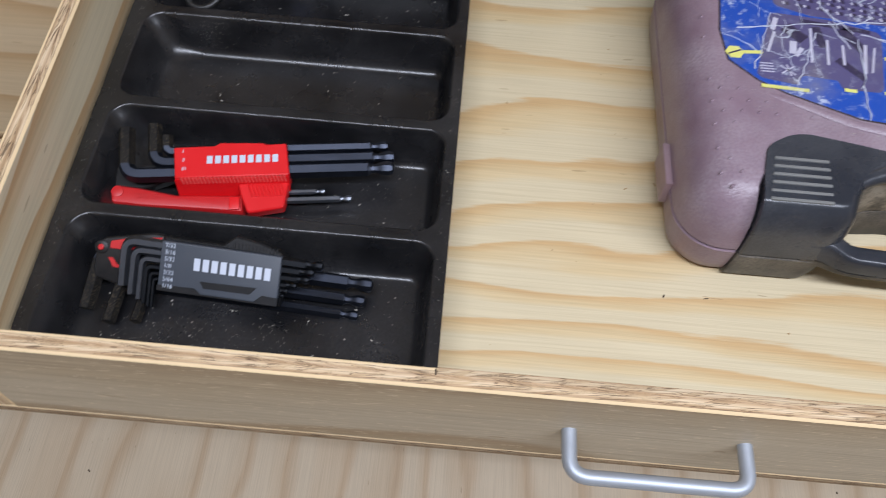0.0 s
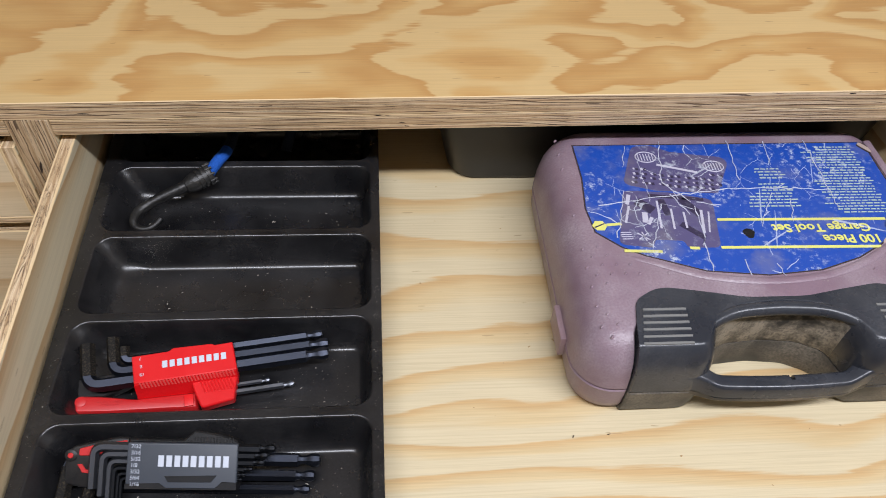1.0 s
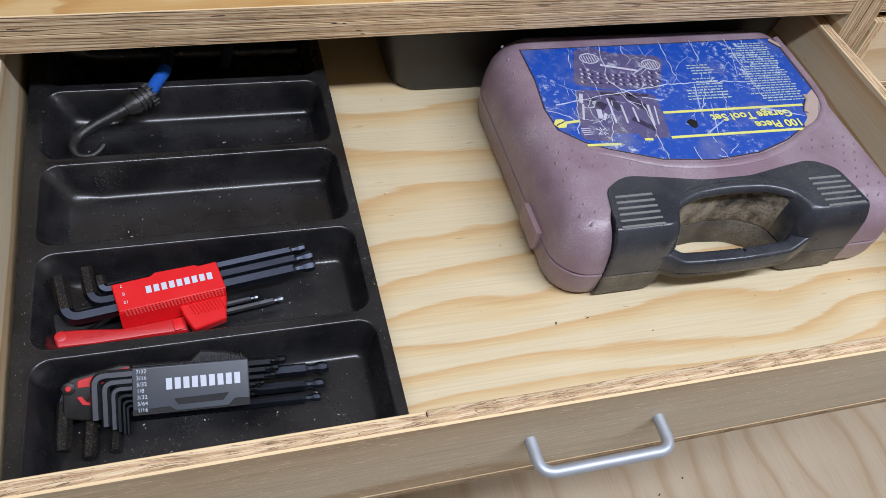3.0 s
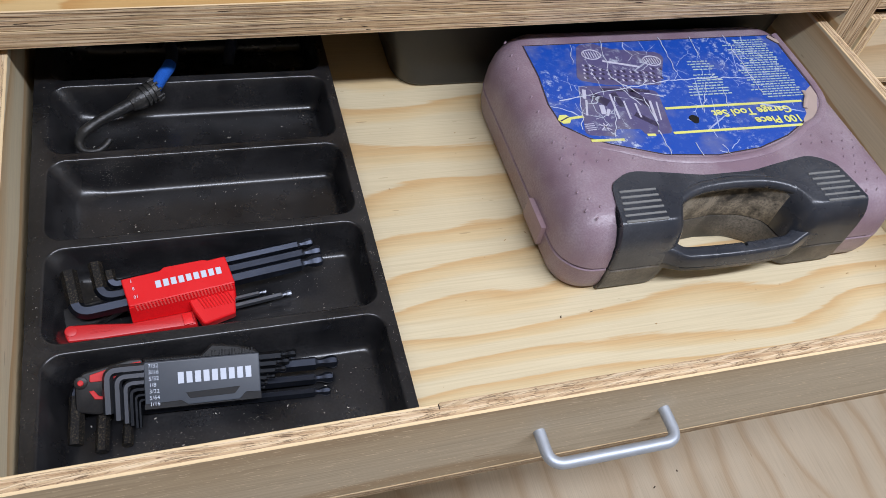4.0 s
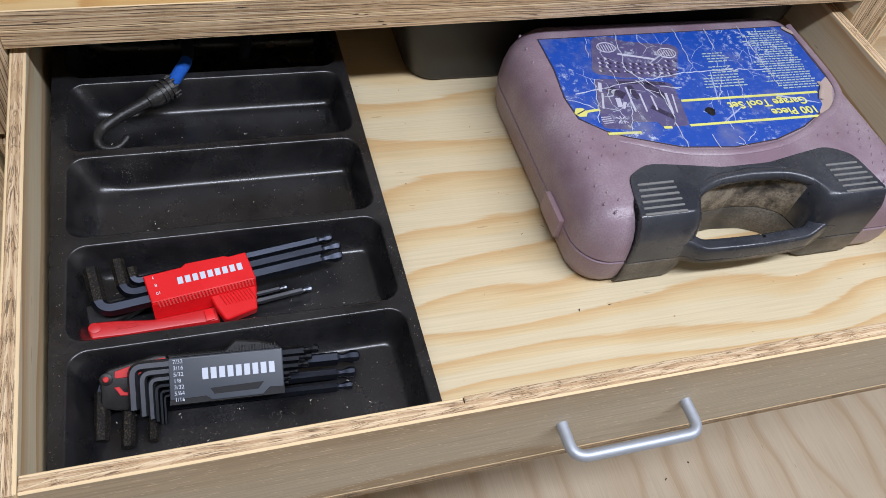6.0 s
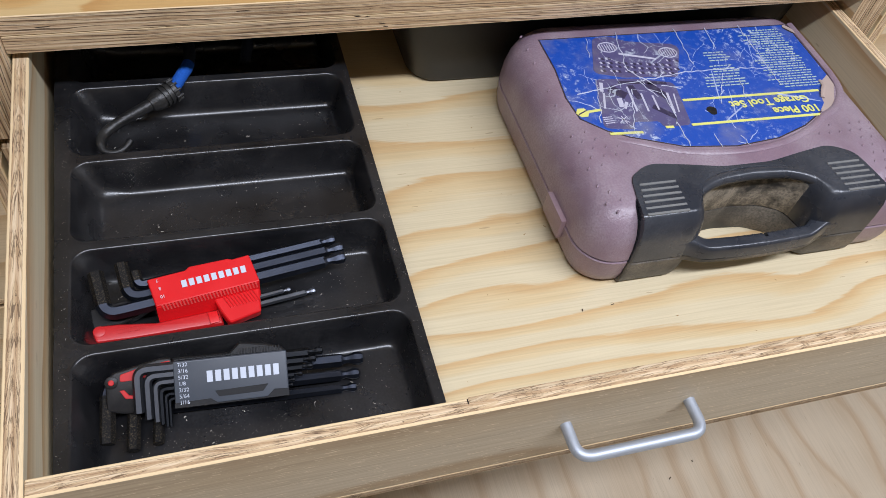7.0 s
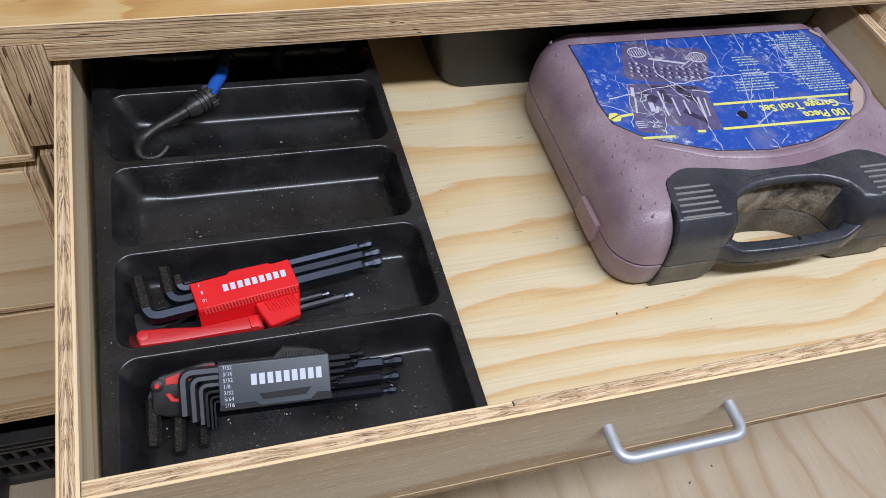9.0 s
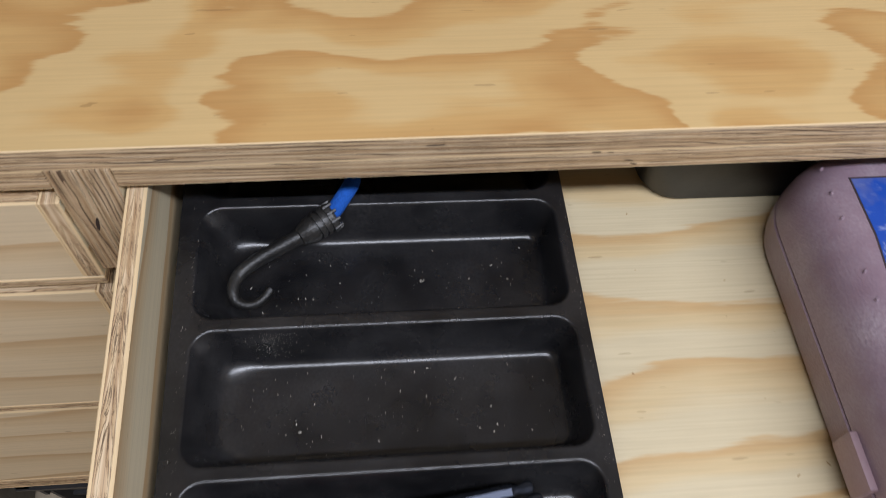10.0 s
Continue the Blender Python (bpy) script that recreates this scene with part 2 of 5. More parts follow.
M_BLACK = plastic("black_holder_plastic", lin(19, 19, 21), 0.45, 900.0, 0.2, 0.2, (140, 130, 118), 0.35)
M_KEY = metal("black_oxide_steel", lin(44, 46, 50), 0.30, 0.9)
M_KEY_BRIGHT = metal("blued_key_steel", lin(62, 66, 76), 0.33, 0.95)
# paler copy of the key steel that carries the highlight on lit flats
M_KEY_PALE = metal("lit_key_steel", lin(84, 86, 91), 0.34, 0.9)
M_KEY_STEEL = metal("bare_key_steel", lin(130, 134, 142), 0.28, 0.95)
M_HOOK = plastic("scuffed_black_hook", lin(13, 13, 14), 0.42, 420.0, 1.0, 1.5, (100, 97, 92))


def specked(name):
    """Black steel with grains of sawdust stuck to its oil film."""
    m = Nodes(name)
    n = m.noise(m.mapped((1, 1, 1), (0.2, 0.6, 0.1)), 950.0, 2.0, 0.7)
    grains = m.ramp(n, [(0.52, GREY[0.0]), (0.62, GREY[1.0])])
    thick = m.noise(m.mapped((1, 1, 1)), 110.0, 2.0)
    film = m.ramp(thick, [(0.35, (0.05, 0.05, 0.05, 1)), (0.75, (0.40, 0.40, 0.40, 1))])
    col = m.mix(m.math("MULTIPLY", grains, film), lin(19, 18, 18), lin(122, 108, 84))
    return m.finish(col, 0.65, 0.0, n, 0.5, 0.0006, 0.15)


M_KEY_DUSTY = specked("sawdust_specked_steel")
M_PULL = metal("satin_nickel", lin(178, 184, 192), 0.46, 0.65)
M_WHITE = plastic("white_print", lin(196, 202, 214), 0.5, 900.0, 0.05)
M_WALL = plastic("off_white_wall", lin(208, 204, 197), 0.8, 200.0, 0.1)
M_VOID = plastic("dark_ply_void", lin(48, 34, 26), 0.9)
M_CRATE = plastic("black_crate_plastic", lin(44, 45, 48), 0.5, 500.0, 0.1, 0.3)


# ---- mesh helpers ----
def thing(name, place, label, category, group="", kind=""):
    ob = new(name)
    ob.empty_display_size = 0.02
    ob.matrix_basis = place if isinstance(place, Matrix) else Matrix.Translation(place)
    return tagged(ob, label, category, group, kind)


def finish_mesh(name, bm, mats, sharp=35):
    bmesh.ops.recalc_face_normals(bm, faces=bm.faces)
    me = bpy.data.meshes.new(name)
    bm.to_mesh(me)
    bm.free()
    for m in mats if isinstance(mats, (list, tuple)) else [mats]:
        me.materials.append(m)
    me.polygons.foreach_set("use_smooth", [True] * len(me.polygons))
    me.set_sharp_from_angle(angle=radians(sharp))
    return me


def part(name, bm, mats, parent, label="", own=False, sharp=35):
    """A mesh under a thing. Its points are in the world, or with own in the thing's frame."""
    ob = new(name, finish_mesh(name, bm, mats, sharp))
    ob.parent = parent
    if not own and not parent.parent:
        ob.matrix_parent_inverse = parent.matrix_basis.inverted()
    return tagged(ob, label)


def solid(name, bm, mats, label, category, kind="", group=""):
    return tagged(new(name, finish_mesh(name, bm, mats)), label, category, group, kind)


def box(lo, hi, bevel=0.0008, segments=2, bm=None):
    b = bmesh.new()
    bmesh.ops.create_cube(b, size=1.0)
    for v in b.verts:
        v.co = Vector([(lo[i] + hi[i]) / 2 + v.co[i] * (hi[i] - lo[i]) for i in range(3)])
    if bevel:
        bmesh.ops.bevel(b, geom=b.edges[:], offset=bevel, segments=segments, profile=0.6, affect="EDGES")
    return b


def join(*meshes):
    out = bmesh.new()
    for b in meshes:
        me = bpy.data.meshes.new("tmp")
        b.to_mesh(me)
        b.free()
        out.from_mesh(me)
        bpy.data.meshes.remove(me)
    return out


def board(lo, hi, axis, bevel=0.0006):
    """A plywood board: slot 0 on its two faces, slot 1 on the cut edges."""
    b = box(lo, hi, bevel, 1)
    b.normal_update()
    for f in b.faces:
        f.material_index = 0 if abs(f.normal["XYZ".index(axis)]) > 0.9 else 1
    return b


def loft(rings, bottom=True, top=True):
    b = bmesh.new()
    rows = [[b.verts.new(p) for p in ring] for ring in rings]
    n = len(rows[0])
    for lower, upper in zip(rows, rows[1:]):
        for i in range(n):
            b.faces.new((lower[i], lower[(i + 1) % n], upper[(i + 1) % n], upper[i]))
    if bottom:
        b.faces.new(rows[0][::-1])
    if top:
        b.faces.new(rows[-1])
    return b


def round_poly(corners, steps=6):
    """A closed outline, counter-clockwise, from corners (x, y, radius)."""
    out, n = [], len(corners)
    for i, (x, y, r) in enumerate(corners):
        p, a, c = Vector((x, y)), Vector(corners[i - 1][:2]), Vector(corners[(i + 1) % n][:2])
        u, v = (a - p).normalized(), (c - p).normalized()
        half = math.acos(max(-1, min(1, u.dot(v)))) / 2
        if r <= 0 or half > 1.55:
            out.append(p)
            continue
        d = min(r / math.tan(half), (0.48 if corners[i - 1][2] else 0.95) * (a - p).length, (0.48 if corners[(i + 1) % n][2] else 0.95) * (c - p).length)
        rr = d * math.tan(half)
        centre = p + (u + v).normalized() * (rr / math.sin(half))
        s, e = p + u * d - centre, p + v * d - centre
        turn = s.angle_signed(e)
        for k in range(steps + 1):
            w = s.copy()
            w.rotate(Matrix.Rotation(-turn * k / steps, 2))
            out.append(centre + w)
    return out


def inset(points, amounts):
    out, n = [], len(points)
    for i, p in enumerate(points):
        a, c = points[i - 1], points[(i + 1) % n]
        e1, e2 = (p - a), (c - p)
        e1 = e1.normalized() if e1.length > 1e-9 else e2.normalized()
        e2 = e2.normalized() if e2.length > 1e-9 else e1
        nrm = Vector((-e1.y - e2.y, e1.x + e2.x))
        nrm = nrm.normalized() / max(0.5, math.sqrt((1 + e1.dot(e2)) / 2))
        out.append(p + nrm * (amounts[i] if isinstance(amounts, list) else amounts))
    return out


def pillow(outline, profile, flat=None, front=0.0, share=None):
    """A solid over an outline; profile: (z, inset) from below. Points marked in flat keep their place, but stay behind the front line's inset."""
    rings = []
    for z, d in profile:
        ring = inset(outline, [d * k for k in share] if share else d)
        if flat:
            ring = [Vector((o.x, max(o.y, front + d))) if f else p for p, o, f in zip(ring, outline, flat)]
        rings.append([(p.x, p.y, z) for p in ring])
    b = loft(rings)
    bmesh.ops.remove_doubles(b, verts=b.verts, dist=2e-5)
    big = [f for f in b.faces if len(f.verts) > 4]
    bmesh.ops.triangulate(b, faces=big, ngon_method="EAR_CLIP")
    return b


def slab(outline, z0, z1, edge=0.0005):
    return pillow(outline, [(z0, 0), (z1 - edge, 0), (z1, edge)])


def spline(points, per=6):
    """Smooth curve through points (Catmull-Rom)."""
    pts = [Vector(p) for p in points]
    out = []
    for i in range(len(pts) - 1):
        p0, p1, p2, p3 = pts[max(i - 1, 0)], pts[i], pts[i + 1], pts[min(i + 2, len(pts) - 1)]
        for k in range(per):
            t = k / per
            out.append(0.5 * (2 * p1 + (p2 - p0) * t + (2 * p0 - 5 * p1 + 4 * p2 - p3) * t * t + (3 * p1 - p0 - 3 * p2 + p3) * t ** 3))
    out.append(pts[-1])
    return out


def tube(path, radius, sides=10, phase=0.0, flat=1.0, up=(0, 0, 1)):
    """A swept tube; radius a number or a list by point; flat squeezes it along up."""
    pts = [Vector(p) for p in path]
    n = len(pts)
    radii = radius if isinstance(radius, list) else [radius] * n
    ref = Vector(up)
    rings = []
    for i, p in enumerate(pts):
        d = (pts[min(i + 1, n - 1)] - pts[max(i - 1, 0)]).normalized()
        if abs(d.dot(ref)) > 0.95 and i == 0:
            ref = Vector((0, 1, 0)) if abs(d.y) < 0.9 else Vector((1, 0, 0))
        a = (ref - d * ref.dot(d)).normalized()
        ref = a if flat == 1.0 else ref
        c = d.cross(a)
        rings.append([p + radii[i] * (a * flat * math.cos(phase + 2 * math.pi * k / sides) + c * math.sin(phase + 2 * math.pi * k / sides)) for k in range(sides)])
    return loft(rings)


def bent(points, r, steps=5):
    """A path with rounded corners of radius r."""
    pts = [Vector(p) for p in points]
    out = [pts[0]]
    for a, p, c in zip(pts, pts[1:], pts[2:]):
        u, v = (a - p).normalized(), (c - p).normalized()
        half = u.angle(v) / 2
        d = min(r / math.tan(half), (a - p).length * 0.49, (c - p).length * 0.49)
        s, e = p + u * d, p + v * d
        for k in range(steps + 1):
            t = k / steps
            out.append(s * (1 - t) ** 2 + p * 2 * t * (1 - t) + e * t * t)
    return out + [pts[-1]]


def letters(name, text, size, m, mat, parent, label="", own=True, raise_by=0.0001, side="CENTER", bold=0.0):
    cu = bpy.data.curves.new("tmp_text", "FONT")
    cu.body, cu.size, cu.extrude, cu.align_x, cu.align_y = text, size, raise_by, side, "CENTER"
    cu.resolution_u, cu.offset = 3, bold
    ob = new("tmp_text", cu)
    bpy.context.view_layer.update()
    me = bpy.data.meshes.new_from_object(ob.evaluated_get(bpy.context.evaluated_depsgraph_get()))
    bpy.data.objects.remove(ob)
    bm = bmesh.new()
    bm.from_mesh(me)
    bpy.data.meshes.remove(me)
    bm.transform(m)
    return part(name, bm, mat, parent, label, own)


# ---- the room ----
def room():
    solid("floor", box((-2.4, -2.8, FLOOR_Z - 0.03), (2.4, 1.2, FLOOR_Z), 0), M_FLOOR, "pine plywood floor under the workbench", "floor", "structure")
    # unseen walls and ceiling, added to close the room and bounce fill light
    t = 0.08
    for name, lo, hi in (("wall_north", (-2.4, 1.12, FLOOR_Z), (2.4, 1.12 + t, CEIL_Z)), ("wall_south", (-2.4, -2.8 - t, FLOOR_Z), (2.4, -2.8, CEIL_Z)),
                         ("wall_west", (-2.4 - t, -2.8, FLOOR_Z), (-2.4, 1.2, CEIL_Z)), ("wall_east", (2.4, -2.8, FLOOR_Z), (2.4 + t, 1.2, CEIL_Z))):
        solid(name, box(lo, hi, 0), M_WALL, "plain off-white wall, unseen, added to close the workshop", "wall", "structure")
    solid("ceiling", box((-2.4, -2.8, CEIL_Z), (2.4, 1.2, CEIL_Z + 0.05), 0), M_WALL, "plain off-white ceiling, unseen, added to close the workshop", "ceiling", "structure")


# ---- the workbench carcass ----
FACE_Y = 0.358
# the bench hangs about one degree out of line with the pulled drawer
LEAN = Matrix.Translation((-0.07, 0.0, 0.1055)) @ Matrix.Rotation(radians(-1.06), 4, "Y") @ Matrix.Translation((0.07, 0.0, -0.1055))
DIV_L, DIV_R = (-0.3850, -0.3495), (0.4570, 0.4930)


def bench():
    ob = thing("workbench", (0.05, 0.7, FLOOR_Z), "pine plywood workbench with a clear-coated top and drawer bays", "workbench")
    part("bench_top", board((-1.35, FACE_Y, 0.1225), (1.5, 1.08, 0.140), "Z"), [M_TOP, M_EDGE_BENCH], ob, "honey-coloured plywood top with blotchy grain")
    for x0, x1 in ((-1.2, DIV_L[0]), (DIV_L[1], DIV_R[0]), (DIV_R[1], 1.35)):
        part("top_rail", board((x0 + 0.0004, FACE_Y + 0.0006, 0.1055), (x1 - 0.0004, FACE_Y + 0.09, 0.1221), "Z"), [M_FACE_X, M_EDGE_RAIL], ob)
    for lo, hi in (DIV_L, DIV_R):
        mid = (lo + hi) / 2
        for a, c in ((lo, mid - 0.0003), (mid + 0.0003, hi)):
            edge = ply_edge("ply_edge_divider", "X", a, c - a, "Z", 7, 0.0, 0.95)
            cut = abs(a - DIV_L[0]) < 1e-6
            if cut:
                part("divider_board", board((a, FACE_Y + 0.0003, 0.019), (c, 1.0, 0.1221), "X"), [M_FACE_Y, edge], ob)
                part("divider_board", board((a + 0.004, FACE_Y + 0.0003, FLOOR_Z - 0.028), (c, 1.0, 0.009), "X"), [M_FACE_Y, edge], ob)
                part("divider_board", board((a + 0.009, FACE_Y + 0.010, 0.009), (c, 1.0, 0.019), "X"), [M_FACE_Y, edge], ob)
            else:
                part("divider_board", board((a, FACE_Y + 0.0003, FLOOR_Z - 0.028), (c, 0.43 if lo < 0 else 1.0, 0.1221), "X"), [M_FACE_Y, edge], ob)
    for x0, x1 in ((-1.2, DIV_L[0]), (DIV_L[1], DIV_R[0]), (DIV_R[1], 1.35)):
        edge = ply_edge("ply_edge_shelf", "Z", -0.441, 0.0235, "X", 5)
        part("carcass_bottom", board((x0 + 0.0004, FACE_Y + 0.001, -0.441), (x1 - 0.0004, 1.0, -0.4175), "Z"), [M_FACE_X, edge], ob)
    for x, z, w, h, t in ((-0.0745, 0.1212, 0.0058, 0.0009, 0.02), (-0.0660, 0.1206, 0.0040, 0.0007, -0.05), (-0.0530, 0.1128, 0.0062, 0.0008, -0.2), (-0.0495, 0.1092, 0.0045, 0.0007, -0.15), (0.344, 0.1372, 0.0060, 0.0013, 0.05),
                          (-0.318, 0.1290, 0.0110, 0.0007, 0.03), (0.112, 0.1305, 0.0140, 0.0006, -0.03), (0.206, 0.1262, 0.0090, 0.0008, 0.02), (-0.168, 0.1335, 0.0120, 0.0006, 0.04)):
        hole = [(x + w * (0.5 * math.cos(q)), z + h * 0.5 * math.sin(q) + t * w * 0.5 * math.cos(q)) for q in [k * math.pi / 5 for k in range(10)]]
        yv = FACE_Y if z > 0.1222 else FACE_Y + 0.0006
        part("edge_void", loft([[(px, yy, pz) for px, pz in hole] for yy in (yv + 0.001, yv - 0.0002)]), M_VOID, ob, "dark void in the plywood edge")
    # voids in the divider's edge beside the drawers
    for x, z, w, h in ((-0.3720, 0.0700, 0.0013, 0.0140), (-0.3525, 0.0740, 0.0010, 0.0110), (-0.3640, 0.0030, 0.0012, 0.0050)):
        hole = [(x + w * math.cos(q) * (0.8 + 0.2 * math.sin(2.3 * q)) + 0.10 * h * math.sin(q), z + h * 0.5 * math.sin(q)) for q in [k * math.pi / 6 for k in range(12)]]
        part("edge_void", loft([[(px, yy, pz) for px, pz in hole] for yy in (FACE_Y + 0.001, FACE_Y + 0.0001)]), M_VOID, ob, "dark void in the plywood edge")
    part("back_panel", box((-1.2, 1.001, FLOOR_Z - 0.028), (1.35, 1.012, 0.122), 0), M_FACE_X, ob)
    for x in (-1.218, 1.35):
        part("end_panel", box((x, FACE_Y, FLOOR_Z - 0.028), (x + 0.018, 1.0, 0.1221), 0.0006), M_FACE_Y, ob)
    ob.matrix_basis = LEAN @ ob.matrix_basis


def closed_drawer(x0, x1, z0, z1, y0, label):
    """A closed plywood drawer: the front sits between the sides, the bottom panel below both."""
    t, depth = 0.0125, 0.5
    ob = thing("drawer", ((x0 + x1) / 2, y0 + depth / 2, z0), label, "drawer", "closed drawers in the workbench")
    e_side = [ply_edge("ply_edge_drawer_side", "X", a, t, "Z", 5) for a in (x0, x1 - t)]
    e_front = ply_edge("ply_edge_drawer_front", "Y", y0, t, "X", 5)
    e_bot = ply_edge("ply_edge_drawer_bottom", "Z", z0, 0.008, "X", 3)
    part("front_panel", board((x0 + t + 0.0002, y0, z0 + 0.0083), (x1 - t - 0.0002, y0 + t, z1), "Y"), [M_FACE_X, e_front], ob)
    for a, e in zip((x0, x1 - t), e_side):
        part("side_panel", board((a, y0, z0 + 0.0083), (a + t, y0 + depth, z1), "X"), [M_FACE_Y, e], ob)
    part("bottom_panel", board((x0, y0 - 0.0005, z0), (x1, y0 + depth, z0 + 0.008), "Z"), [M_FACE_X, e_bot], ob)
    part("back_panel", board((x0 + t + 0.0002, y0 + depth - t, z0 + 0.0083), (x1 - t - 0.0002, y0 + depth, z1), "Y"), [M_FACE_X, e_front], ob)
    ob.matrix_basis = LEAN @ ob.matrix_basis


def neighbours():
    for z0, z1, words in ((0.0035, 0.0945, "closed shallow pine plywood drawer under the bench top"), (-0.2085, -0.0085, "closed deep pine plywood drawer below the shallow one"),
                          (-0.4145, -0.2160, "closed deep pine plywood drawer above the open shelf")):
        closed_drawer(-1.17, -0.3862, z0, z1, FACE_Y - 0.001, words)
    closed_drawer(0.4962, 1.3, 0.0035, 0.0945, FACE_Y - 0.001, "closed shallow pine plywood drawer beside the divider")
    closed_drawer(0.4962, 1.3, -0.2085, -0.0085, FACE_Y - 0.001, "closed deep pine plywood drawer beside the divider")


# ---- the open drawer ----
DX0, DX1, T = -0.3365, 0.4540, 0.0120
FRONT_Y0, FRONT_Y1 = -0.0020, 0.0092
SPLAY = radians(1.75)
RIM = 0.0925


def open_drawer():
    ob = thing("drawer", ((DX0 + DX1) / 2, 0.3, -0.008), "open pine plywood drawer pulled out of the workbench", "drawer")
    part("front_panel", board((DX0 + T + 0.0002, FRONT_Y0, 0.0003), (DX1 - T - 0.0002, FRONT_Y1, RIM - 0.001), "Y"), [M_FRONT, M_EDGE_FRONT], ob)
    # inner skin torn away along the rim
    part("torn_rim", board((-0.0745, 0.0058, RIM - 0.0012), (DX1 - T - 0.004, FRONT_Y1 + 0.0002, RIM - 0.0006), "Y", 0.0002), [M_FRONT, M_EDGE_TORN], ob, "brown torn ply along the inner rim")
    part("rim_gouge", box((-0.0756, 0.0050, RIM - 0.0014), (-0.0747, FRONT_Y1 - 0.0006, RIM - 0.0008), 0.0002, 1), M_VOID, ob, "dark gouge in the rim")
    # the side nearest the tray splays out towards the back
    side = part("side_panel", board((DX0, FRONT_Y0, 0.0003), (DX0 + T, 0.62, RIM), "X"), [M_FACE_Y, M_EDGE_SIDE_L], ob)
    hinge = Matrix.Translation((DX0, 0.0, 0.0))
    side.matrix_basis = hinge @ Matrix.Rotation(SPLAY, 4, "Z") @ hinge.inverted()
    part("side_panel", board((DX1 - T, FRONT_Y0, 0.0003), (DX1, 0.62, RIM), "X"), [M_FACE_Y, M_EDGE_SIDE_R], ob)
    part("back_panel", board((DX0 + 0.0002, 0.62 - T, 0.0003), (DX1 - T - 0.0002, 0.62, RIM), "Y"), [M_FACE_X, M_EDGE_FRONT], ob)
    part("bottom_panel", board((DX0 - 0.008, FRONT_Y0 - 0.0004, -0.008), (DX1, 0.62, 0.0), "Z"), [M_BOTTOM, M_EDGE_BOTTOM], ob, "pale pine plywood bottom with warm growth bands")
    path = bent([(0, 0.002, 0.047), (0, -0.027, 0.047), (0.096, -0.027, 0.047), (0.096, 0.002, 0.047)], 0.011, 8)
    part("handle", tube(path, 0.0042, 14), M_PULL, ob, "satin nickel wire pull")


# ---- the cutlery tray ----
TX1, TZ = -0.0745, 0.041
TRAY_FLOOR = 0.0095
CELLS = [(0.0165, 0.1175), (0.1175, 0.2080), (0.2080, 0.2985), (0.2985, 0.3885), (0.3885, 0.4785)]


def tray_left(y):
    """The tray's edge beside the splayed drawer side."""
    return -0.3222 - 0.020 * (y - 0.03)


def cutlery_tray():
    ob = thing("drawer_tray", (-0.2, 0.25, 0.0), "black moulded plastic drawer tray with five compartments, dusty", "tray")
    for y0, y1 in CELLS:
        lip = 0.0045
        hx0, hx1, hy0, hy1 = -0.3125 - 0.012 * (y0 - 0.02), -0.0830, y0 + lip, y1 - lip
        r = 0.013
        ring = round_poly([(hx0, hy0, r), (hx1, hy0, r), (hx1, hy1, r), (hx0, hy1, r)], 8)
        outer = []
        for p in ring:
            # straight sides go square out, corner arcs spread to the plate's corner
            left, near = p.x < hx0 + r - 1e-6, p.y < hy0 + r - 1e-6
            right, far = p.x > hx1 - r + 1e-6, p.y > hy1 - r + 1e-6
            q = p.copy()
            if (left or right) and (near or far):
                ax = abs(p.x - (hx0 + r if left else hx1 - r)) / r
                ay = abs(p.y - (hy0 + r if near else hy1 - r)) / r
                big = max(ax, ay)
                ey = y0 if near else y1
                ex = tray_left(ey) if left else TX1
                bx, by = (hx0 + r if left else hx1 - r), (hy0 + r if near else hy1 - r)
                q = Vector((bx + (ex - bx) * ax / big, by + (ey - by) * ay / big))
            else:
                q = Vector((tray_left(p.y) if left else TX1 if right else p.x, y0 if near else y1 if far else p.y))
            outer.append(q)
        rings = [[(p.x, p.y, TZ) for p in outer]]
        # rolled edge of the opening
        for d, z in ((-0.0022, 0.0), (-0.0013, 0.00012), (-0.0006, -0.0002), (0.0, -0.0007), (0.0004, -0.0015)):
            rings.append([(p.x, p.y, TZ + z) for p in inset(ring, d)])
        low = round_poly([(hx0 + 0.021, hy0 + 0.0100, 0.020), (hx1 - 0.0085, hy0 + 0.0100, 0.008), (hx1 - 0.0085, hy1 - 0.0100, 0.008), (hx0 + 0.021, hy1 - 0.0100, 0.020)], 8)
        for z, t in ((TZ - 0.0045, 0.14), (0.0300, 0.30), (0.0220, 0.48), (0.0180, 0.58), (0.0150, 0.68), (0.0127, 0.80), (0.0111, 0.93), (0.0101, 1.07), (0.0096, 1.20), (TRAY_FLOOR, 1.34)):
            rings.append([(p.x + (q.x - p.x) * t, p.y + (q.y - p.y) * t, z) for p, q in zip(ring, low)])
        b = loft(rings, bottom=False, top=True)
        part("compartment", b, M_TRAY, ob, sharp=50)
    y0, y1 = CELLS[0][0], CELLS[-1][1]
    skirt = round_poly([(tray_left(y0), y0, 0.004), (TX1, y0, 0.004), (TX1, y1, 0.004), (tray_left(y1), y1, 0.004)], 3)
    part("rim_skirt", loft([[(p.x, p.y, z) for p in inset(skirt, d)] for z, d in ((0.0005, 0.004), (TZ - 0.003, 0.0005), (TZ - 0.0006, 0.0002))], False, False), M_TRAY, ob)
    for x, y in ((-0.196, 0.1175), (-0.2, 0.2990)):
        part("mould_mark", tube([(x, y, TZ - 0.001), (x, y, TZ + 0.0006)], 0.0022, 12), M_TRAY, ob)
    return ob


# ---- the tool case ----
CASE = dict(x0=0.0718, x1=0.4100, y0=0.1315, y1=0.4045)
CX = 0.232


